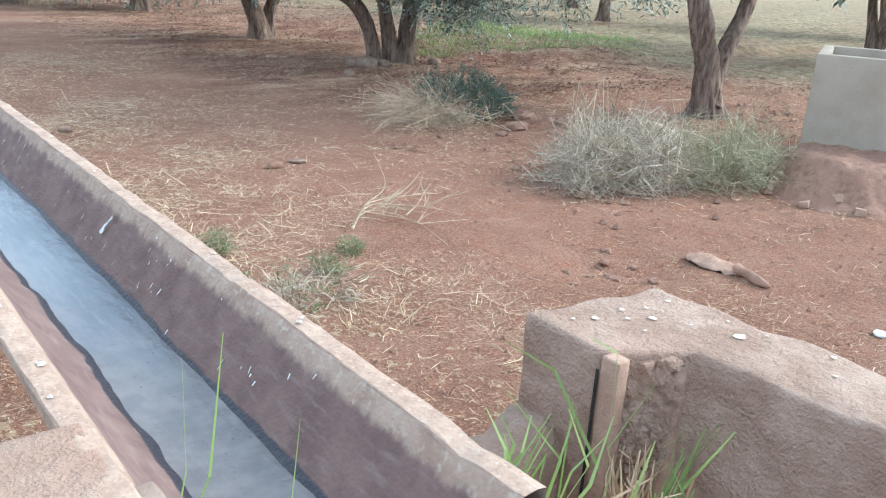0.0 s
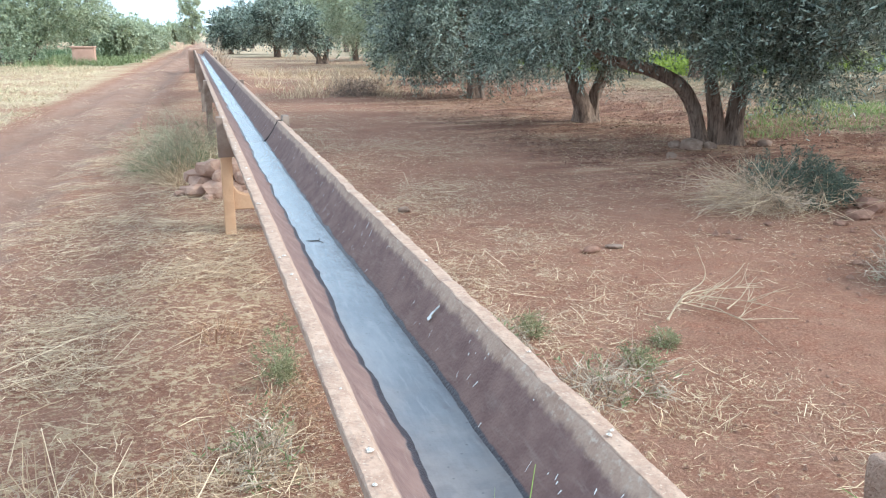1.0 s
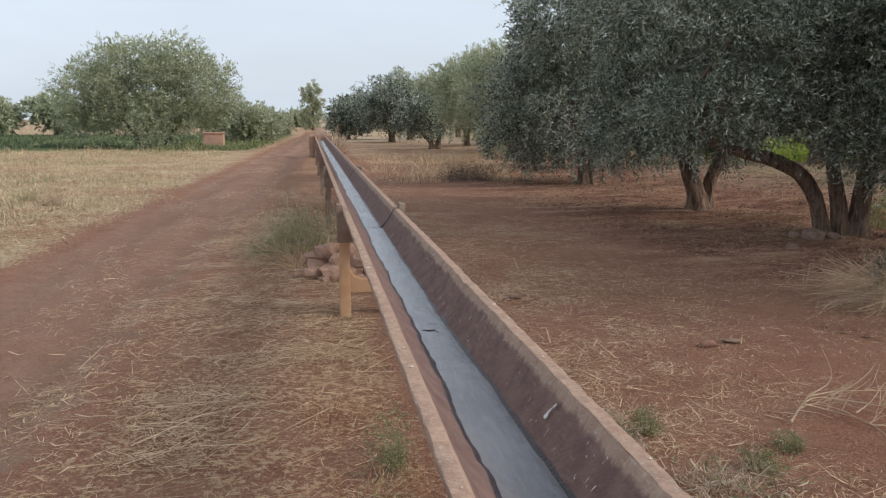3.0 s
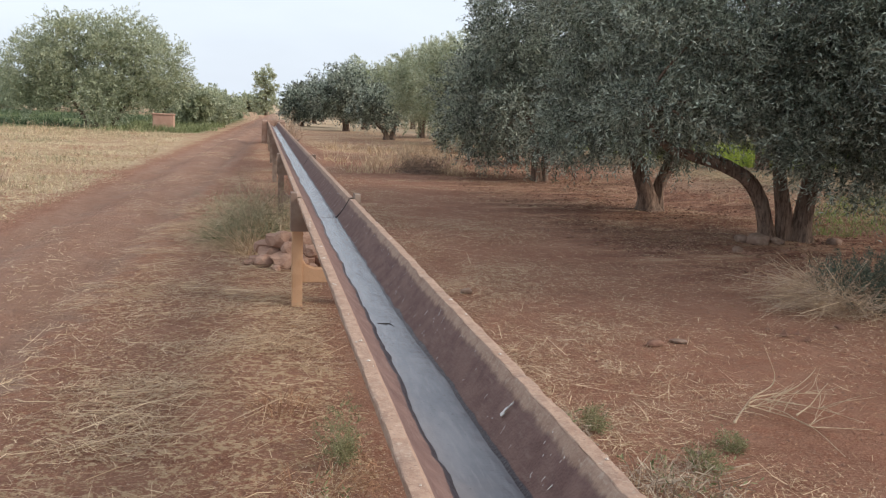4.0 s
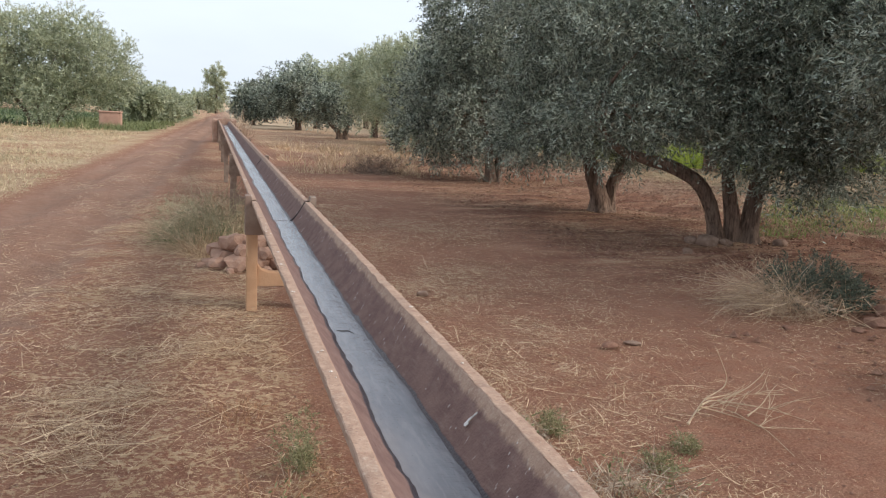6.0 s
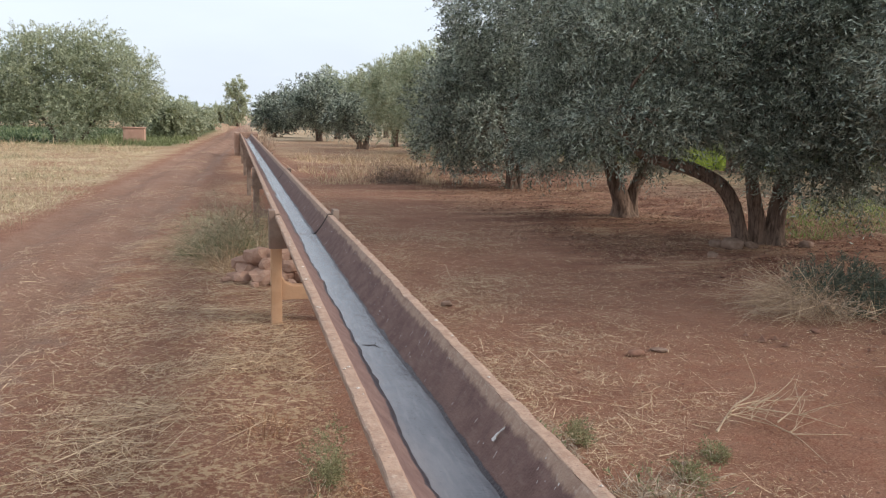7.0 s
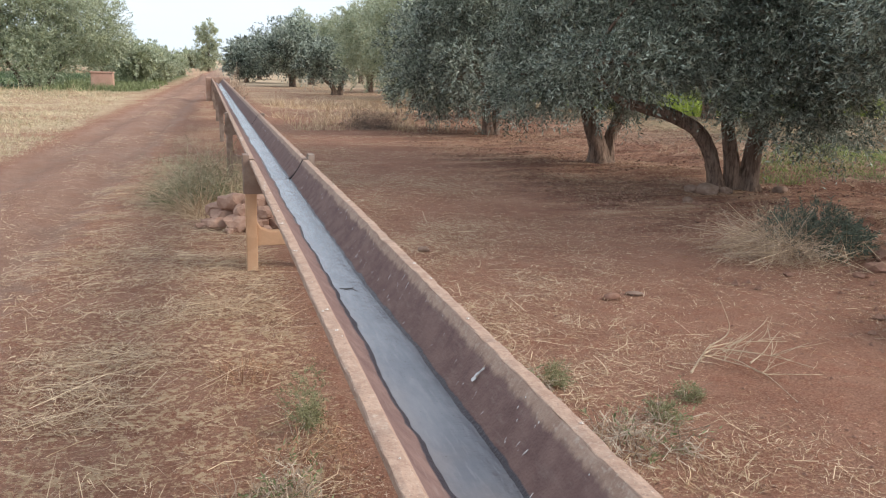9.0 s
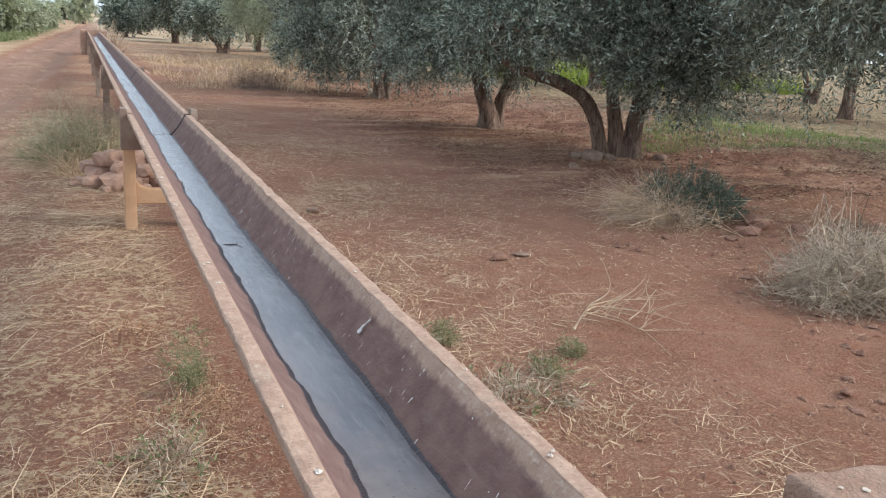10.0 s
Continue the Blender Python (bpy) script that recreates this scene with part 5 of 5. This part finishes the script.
# fresh grass growing out of the joints of the box
for at, z, n, h, lean, mat, lab in (((0.31, 0.79), 0.78, 12, 0.28, (0.0, 0.0), M_GRASS, "fresh green grass blades growing in the box"), ((0.37, 0.74), 0.74, 11, 0.30, (0.1, 0.0), M_GRASS, "fresh green grass blades growing in the box"),
                                    ((0.57, 0.72), 0.70, 44, 0.19, (0.1, 0.0), M_STRAW, "dry and green grass stubs in the box"), ((0.62, 0.69), 0.70, 16, 0.26, (0.25, 0.0), M_GRASS, "fresh green grass blades growing in the box"), ((0.56, 0.80), 0.78, 2, 0.42, (0.0, 0.0), M_GRASS, "fresh green grass blades growing in the box")):
    P = np.stack([at[0] + rng.normal(0, 0.02, n), at[1] + rng.normal(0, 0.02, n), np.full(n, z - 0.02)], 1)
    D = np.stack([lean[0] + rng.normal(0, 0.38, n), lean[1] + rng.normal(0, 0.28, n), np.ones(n)], 1)
    plant("grass_tuft", lab, "grass", [("foliage", strands(P, D, h * rng.uniform(0.5, 1.05, n), rng.uniform(0.004, 0.009, n), 0.5, rng, None, 0.2), mat)], at, "grass in the box")

for root, tips in (((-0.235, 0.72, 0.93), ((-0.199, 0.70, 1.22), (-0.155, 0.70, 1.23))), ((-0.15, 0.72, 0.80), ((-0.071, 0.70, 1.11),))):
    P = np.array([root] * len(tips)) + rng.normal(0, 0.004, (len(tips), 3))
    D = np.array(tips) - P
    plant("grass_tuft", "few tall green grass blades at the channel's head", "grass", [("foliage", strands(P, D, np.linalg.norm(D, axis=1), np.full(len(tips), 0.007), 0.25, rng), M_GRASS)], root[:2], "grass in the box")

# brush pile and tall dry grass further along
tumbleweed(rng, (3.75, 22.4), (0.9, 0.55, 0.45), 1700, M_BRUSH, "pile of dark cut brushwood on the ground")
chunks = []
for i in range(170):
    x, y = rng.uniform(1.6, 6.4), rng.uniform(21.5, 36)
    if rough2(x, y, 2.5, 91) > -0.05:
        chunks.append(tuft(rng, (x, y), 22, 0.5, rng.uniform(0.2, 0.6), 0.5, 0.016))
tall = part("tall_dry_grass", quads(*join(chunks)), M_STRAW)
tagged(tall, "tall dry straw-coloured grass beyond the litter", "dry grass", kind="stuff")
chunks = [tuft(rng, (0.45 + rng.normal(0, 0.3), 39.6 + rng.normal(0, 0.4)), 50, 0.3, rng.uniform(0.9, 1.7), 0.22, 0.018) for _ in range(12)]
plant("reed_clump", "pale dry reeds at the channel's end", "reeds", [("foliage", join(chunks), M_STRAW_GREY)], (0.45, 39.6))


def field_of(name, label, x0, x1, y0, y1, count, blades_each, height, width, mat, radius=0.5, rule=None):
    chunks = []
    while len(chunks) < count:
        x, y = rng.uniform(x0, x1), rng.uniform(y0, y1)
        if rule is None or rule(x, y):
            chunks.append(tuft(rng, (x, y), blades_each, radius, height * rng.uniform(0.6, 1.2), 0.4, width))
    ob = part(name, quads(*join(chunks)), mat)
    return tagged(ob, label, name.replace("_", " "), kind="stuff")


field_of("green_weeds", "patch of fresh green weeds beside the trees", 8.0, 14.5, 11.2, 16.5, 170, 28, 0.17, 0.011, M_GRASS, 0.5, lambda x, y: y < 11.2 + (x - 8.0) * 1.1 + 0.6 and y > 10.9 - (x - 8.3) * 0.3)
field_of("low_weeds", "dull green weeds among the grass beside the trees", 8.0, 14.5, 11.2, 16.5, 170, 28, 0.15, 0.011, M_GREEN, 0.6, lambda x, y: y < 11.2 + (x - 8.0) * 1.1 + 0.6)
field_of("weed_stalks", "dry stalks among the green weeds", 8.3, 13.5, 11.2, 16, 45, 12, 0.24, 0.009, M_STRAW, 0.3)
field_of("flowering_crop", "tall yellow-green flowering crop behind the orchard", 15.5, 30, 28.5, 42, 480, 24, 1.15, 0.045, M_LIME, 0.8)
field_of("green_crop", "low green crop in a far field", -62, -9.5, 49.5, 86, 640, 22, 0.5, 0.07, M_CROP, 1.3)
field_of("green_verge", "green weeds along the far verge", -8.8, -3.2, 44.8, 80, 320, 24, 0.45, 0.05, M_GREEN, 0.7, lambda x, y: x < track_middle(y) - 1.3 - rng.uniform(0, 1.5) and not (-6.8 < x < -5.1 and 47.3 < y < 48.7))
field_of("tank_weeds", "green weeds in front of the small tank", -7.2, -4.7, 45.9, 47.2, 60, 22, 0.5, 0.03, M_GREEN, 0.5)
field_of("stubble", "dry yellow stubble in the field beside the track", -26, -4.0, 5, 47, 2400, 14, 0.19, 0.014, M_FIELD, 0.7, lambda x, y: x < track_middle(y) - 1.1 and rough2(x * 0.6, y, 2.2, 89) > -0.12)
field_of("field_weeds", "grey-green weeds scattered over the stubble field", -20, -4.6, 7, 45, 420, 26, 0.24, 0.014, M_SAGE_GREEN, 0.7, lambda x, y: x < track_middle(y) - 1.5 and rough2(x, y, 3.0, 88) > 0.02)
field_of("verge_stalks", "pale dry stalks at the edge of the field", -22, -5.5, 40, 47.5, 60, 10, 0.5, 0.02, M_STRAW, 0.8)


# ---- litter on the ground ----
def litter(name, label, n, x0, x1, y0, y1, dens, lmin, lmax, width, mat, seed, lift=0.012, heading=None, short=False):
    """Loose straw lying about, thinned by the density rule."""
    r = np.random.default_rng(seed)
    x, y = r.uniform(x0, x1, n), y0 + (y1 - y0) * r.uniform(0, 1, n) ** 1.15
    keep = r.uniform(size=n) < dens(x, y)
    x, y = x[keep], y[keep]
    n = len(x)
    a = r.uniform(0, 2 * np.pi, n) if heading is None else r.normal(heading, 0.55, n)
    L = r.uniform(lmin, lmax, n) * r.uniform(0.4, 1.0, n)
    P = np.stack([x, y, gz(x, y) + r.uniform(0.002, lift, n)], 1)
    V, F = strands(P, np.stack([np.cos(a), np.sin(a), r.normal(0, 0.10, n)], 1), L, width * r.uniform(0.5, 1.4, n), 0.6, r, np.array([0, 0, 1.0]), 0.0, short)
    V[:, 2] = np.maximum(V[:, 2], gz(V[:, 0], V[:, 1]) + 0.003)
    ob = part(name, quads(V, F), mat)
    return tagged(ob, label, "straw", kind="stuff")


def patchy(x, y, size=0.9, seed=60):
    return np.clip(rough2(x, y, size, seed, 4) * 3.0 + 0.34, 0.04, 1)


def left_cover(x, y):
    off = x - track_middle(y)
    mats = np.clip(rough2(x * 0.7, y, 0.42, 60, 4) * 3.2 + 0.42, 0.10, 1)
    return np.clip((off - 0.45) / 0.7, 0.05, 1) * mats


def right_cover(x, y):
    along = np.clip(((x - 0.7) * 1.6 + (y - 7.2) * -2.8) / 10.4, -0.15, 1)
    mat = 0.85 * np.exp(-(((x - 0.7 - 1.6 * along) ** 2 + (y - 7.2 + 2.8 * along) ** 2) / 0.16)) * np.clip(rough2(x, y, 0.3, 67, 3) * 2 + 0.7, 0, 1)
    clear = 1 - 0.9 * np.exp(-(((x - 2.65) / 0.75) ** 2 + ((y - 3.75) / 0.65) ** 2) ** 2)
    return clear * np.maximum(mat, np.clip((3.4 - x) / 1.6, 0.09, 1) * (0.10 + 0.9 * np.clip(rough2(x, y * 0.8, 0.7, 66, 4) * 3.4 + 0.36, 0, 1)))


def orchard_cover(x, y):
    return np.clip((x - 3.6) / 1.2, 0.06, 1) * patchy(x, y, 1.2, 70)


litter("straw_litter", "loose dry straw strewn beside the channel", 64000, -2.8, -0.1, 1.3, 16, left_cover, 0.05, 0.22, 0.0031, M_STRAW, 61, 0.02)
litter("long_straw", "long dry stalks strewn beside the channel", 12000, -3.0, -0.2, 1.5, 15, left_cover, 0.2, 0.75, 0.0036, M_STRAW, 62, 0.04, 0.1)
litter("chaff", "fine weathered chaff beside the channel", 120000, -2.9, 0.1, 1.3, 13, left_cover, 0.012, 0.045, 0.0042, M_STRAW_GREY, 63, short=True)
litter("straw_litter", "loose dry straw along the other side of the channel", 95000, 0.25, 4.6, 1.2, 15, right_cover, 0.03, 0.18, 0.0026, M_STRAW, 64)
litter("long_straw", "long dry stalks along the other side of the channel", 3600, 0.3, 3.4, 1.3, 12, right_cover, 0.15, 0.5, 0.004, M_STRAW, 74, 0.04)
litter("chaff", "fine dry leaves and chaff along the channel", 110000, 0.25, 4.8, 1.0, 14, right_cover, 0.01, 0.045, 0.0042, M_STRAW_GREY, 65, short=True)
litter("rust_litter", "rust-brown dry litter along the channel", 40000, -1.8, 3.4, 1.2, 13, lambda x, y: patchy(x, y, 0.7, 75) * 0.8, 0.015, 0.09, 0.005, M_RUST, 67, short=True)
litter("orchard_litter", "dry twigs and leaf litter under the olive trees", 120000, 3.2, 15, 2.5, 26, orchard_cover, 0.04, 0.18, 0.007, M_LITTER, 68, 0.03, short=True)
# dark flecks that make the orchard floor darker in patches
litter("dark_flecks", "dark brown flecks in patches over the turned earth under the olive trees", 34000, 4.0, 13, 7.5, 26, lambda x, y: np.clip((x - 3.8) / 1.5, 0.0, 1) * np.clip(rough2(x * 0.45, y, 0.6, 97, 4) * 4 + 0.25, 0, 1), 0.04, 0.16, 0.015, M_DARK, 98, 0.02, short=True)
litter("orchard_chaff", "rust-brown leaf litter under the olive trees", 80000, 3.4, 14, 3, 26, orchard_cover, 0.04, 0.14, 0.010, M_RUST, 69, 0.03, short=True)
litter("field_straw", "dry straw lying in the stubble field", 48000, -18, -3.8, 5, 44, lambda x, y: np.clip((track_middle(y) - 0.6 - x) / 0.9, 0, 1) * patchy(x, y, 1.6, 77), 0.06, 0.32, 0.012, M_FIELD, 71, 0.05)
litter("field_chaff", "rust-brown weeds lying in the stubble field", 30000, -18, -3.8, 5, 44, lambda x, y: np.clip((track_middle(y) - 0.8 - x) / 0.9, 0, 1) * patchy(x, y, 1.3, 79), 0.06, 0.25, 0.016, M_RUST, 73, 0.05, short=True)
litter("scattered_straw", "pale bits of straw scattered over the bare soil", 100000, 0.6, 8.0, 5.2, 24, lambda x, y: patchy(x * 0.6, y, 0.9, 84) * np.clip((y - 4.5) / 4, 0.2, 1), 0.03, 0.13, 0.0048, M_STRAW, 85, 0.02, short=True)
litter("track_straw", "few straws blown onto the dirt track", 34000, -4.9, -1.4, 2, 40, lambda x, y: patchy(x * 1.3, y * 0.5, 0.8, 78) ** 2 * 0.9, 0.03, 0.2, 0.0055, M_STRAW, 72)

# crumbs of earth and small stones
r = np.random.default_rng(81)
n = 16000
x, y = r.uniform(-4.5, 7, n), 1.2 + 13 * r.uniform(0, 1, n) ** 1.6
s = 0.003 + 0.012 * r.uniform(0, 1, n) ** 4
oct_v = np.array([(1, 0, 0), (0, 1, 0), (-1, 0, 0), (0, -1, 0), (0, 0, 0.8), (0.2, 0.1, -0.6)])
V = oct_v[None] * s[:, None, None] * r.uniform(0.6, 1.3, (n, 6, 1))
V = V + np.stack([x, y, gz(x, y) + s * 0.3], 1)[:, None]
F = (np.arange(n)[:, None, None] * 6 + np.array([[0, 1, 4, 4], [1, 2, 4, 4], [2, 3, 4, 4], [3, 0, 4, 4]])[None])
me = bpy.data.meshes.new("crumbs")
me.from_pydata(V.reshape(-1, 3).tolist(), [], F[..., :3].reshape(-1, 3).tolist())
tagged(part("earth_crumbs", me, M_CLOD), "crumbs of red earth and grit on the ground", "crumbs", kind="stuff")


n = 9000
x, y = r.uniform(3.6, 13, n), r.uniform(3, 24, n)
keep = r.uniform(size=n) < np.clip(rough2(x * 0.5, y, 0.9, 95) * 2.5 + 0.4, 0, 1)
x, y = x[keep], y[keep]
n = len(x)
s = 0.015 + 0.045 * r.uniform(0, 1, n) ** 3
V = oct_v[None] * s[:, None, None] * r.uniform(0.6, 1.3, (n, 6, 1))
V = V + np.stack([x, y, gz(x, y) + s * 0.2], 1)[:, None]
F = (np.arange(n)[:, None, None] * 6 + np.array([[0, 1, 4], [1, 2, 4], [2, 3, 4], [3, 0, 4]])[None])
me = bpy.data.meshes.new("clods")
me.from_pydata(V.reshape(-1, 3).tolist(), [], F.reshape(-1, 3).tolist())
tagged(part("tilled_clods", me, M_CLOD), "clods of tilled red earth under the olive trees", "clods", kind="stuff")


# ---- stones, bricks and scraps ----
def stone(name, at, size, seed, mat, label, category, group="", turn=0.0, sink=0.35):
    bm = lump(size, seed, 0.55 if name == "rubble_stone" else 0.5)
    for f in bm.faces:
        f.smooth = seed % 2 == 0 and name != "rubble_stone"
    ob = part(name, bm, mat)
    ob.matrix_world = pose(at[0], at[1], gzf(at[0], at[1]) + size[2] * (1 - sink) + (at[2] if len(at) > 2 else 0), 0, 0, turn)
    return tagged(ob, label, category, group)


PILE = ((-0.56, 8.95, 0, 0.10), (-0.46, 8.78, 0, 0.14), (-0.30, 8.70, 0, 0.16), (-0.10, 8.72, 0, 0.15), (0.07, 8.80, 0, 0.15), (0.24, 8.86, 0, 0.13), (-0.38, 8.98, 0.04, 0.18), (-0.14, 8.98, 0.04, 0.18), (0.10, 9.02, 0.03, 0.17),
        (-0.32, 8.90, 0.20, 0.16), (-0.10, 8.88, 0.21, 0.15), (-0.22, 8.76, 0.15, 0.12), (0.10, 8.90, 0.20, 0.13), (-0.02, 8.70, 0.14, 0.11), (-0.48, 9.02, 0.12, 0.12), (-0.66, 8.85, 0, 0.06), (-0.36, 8.56, 0, 0.06), (0.0, 8.55, 0, 0.07), (-0.16, 8.50, 0, 0.04))
for i, (x, y, z, s) in enumerate(PILE):
    stone("rubble_stone", (x, y, z), (s * 1.0, s * 0.75, s * 0.62), i * 2 + 3, M_BRICK, "rough reddish rubble stone piled behind the trestle", "stone", "rubble pile", 37 * i)
stone("earth_clod", (2.39, 5.58), (0.07, 0.045, 0.03), 8, M_CLOD, "dark clod of earth on bare soil", "clod")
stone("flat_stone", (2.63, 5.66), (0.07, 0.045, 0.018), 9, M_STONE, "small flat pale stone on bare soil", "stone")
stone("pale_stone", (1.38, 7.46), (0.055, 0.04, 0.03), 10, M_STONE, "small pale stone on bare soil", "stone")
stone("pale_stone", (1.70, 3.67), (0.028, 0.016, 0.012), 12, M_STONE, "small pale stone on the litter", "stone")
stone("pale_stone", (1.66, 3.70), (0.018, 0.014, 0.01), 14, M_STONE, "small pale stone on the litter", "stone")
for i, (x, y, s) in enumerate(((6.45, 10.55, 0.17), (6.62, 10.7, 0.13), (6.3, 10.7, 0.12), (6.78, 10.55, 0.11), (7.75, 10.55, 0.12), (5.75, 9.9, 0.10))):
    stone("field_stone", (x, y), (s * 0.95, s * 0.8, s * 0.65), 20 + i, M_STONE, "weathered stone at the foot of the olive tree", "stone", "stones at the tree", 50 * i, 0.75)
for i, (x, y, s) in enumerate(((5.4, 6.1, 0.10), (5.7, 6.3, 0.12), (5.05, 5.95, 0.05), (6.0, 6.0, 0.09), (4.4, 6.1, 0.04), (6.3, 7.4, 0.07), (7.3, 8.3, 0.05), (3.2, 2.6, 0.03), (3.0, 2.72, 0.035), (3.18, 2.95, 0.03), (2.85, 2.95, 0.025), (3.3, 3.05, 0.028), (2.7, 2.75, 0.02), (3.08, 2.84, 0.024), (2.95, 2.86, 0.02), (3.25, 2.8, 0.02), (3.12, 2.66, 0.018))):
    stone("earth_clod", (x, y), (s * 1.2, s, s * 0.6), 41 + 2 * i, M_CLOD, "lump of dry red earth", "clod", "clods of earth", 61 * i, 0.6)
# torn sacking on the path
bm = bmesh.new()
bmesh.ops.create_grid(bm, x_segments=16, y_segments=6, size=0.5)
for v in bm.verts:
    u = v.co.x + 0.5
    v.co.x *= 0.42
    v.co.y *= 0.10 + 0.20 * math.sin(math.pi * min(1, 0.1 + u * 0.95)) + 0.06 * noise.noise(v.co * 9)
    v.co.z = 0.045 * math.sin(math.pi * min(1, u * 1.15)) * (1 - min(1, (v.co.y / 0.10) ** 2)) + 0.034 * noise.noise(v.co * 19 + Vector((3, 1, 0))) + 0.012
bmesh.ops.solidify(bm, geom=bm.faces[:], thickness=0.004)
for f in bm.faces:
    f.smooth = True
sack = part("torn_sacking", bm, M_TAN)
sack.matrix_world = pose(3.60, 2.50, gzf(3.60, 2.50) + 0.005, 0, 0, -98) @ Matrix.Diagonal((0.85, 0.7, 0.75, 1))
tagged(sack, "crumpled scrap of tan sacking lying on the path", "scrap")
rag = part("sacking_tail", quads(*tube([(3.575, 2.34, 0.03), (3.57, 2.26, 0.035), (3.545, 2.19, 0.022), (3.53, 2.11, 0.02)], [0.028, 0.024, 0.030, 0.012], 10, 0.35, 4), True), M_TAN)
rag.location.z = gzf(3.55, 2.22)
tagged(rag, "twisted strip torn off the tan sacking", "scrap")
bm = lump((0.035, 0.03, 0.012), 7, 0.2)
scrap = part("white_scrap", bm, M_WHITE)
scrap.matrix_world = pose(3.476, 1.49, gzf(3.476, 1.49) + 0.01, 0, 0, 20)
tagged(scrap, "small white scrap on the path", "scrap")
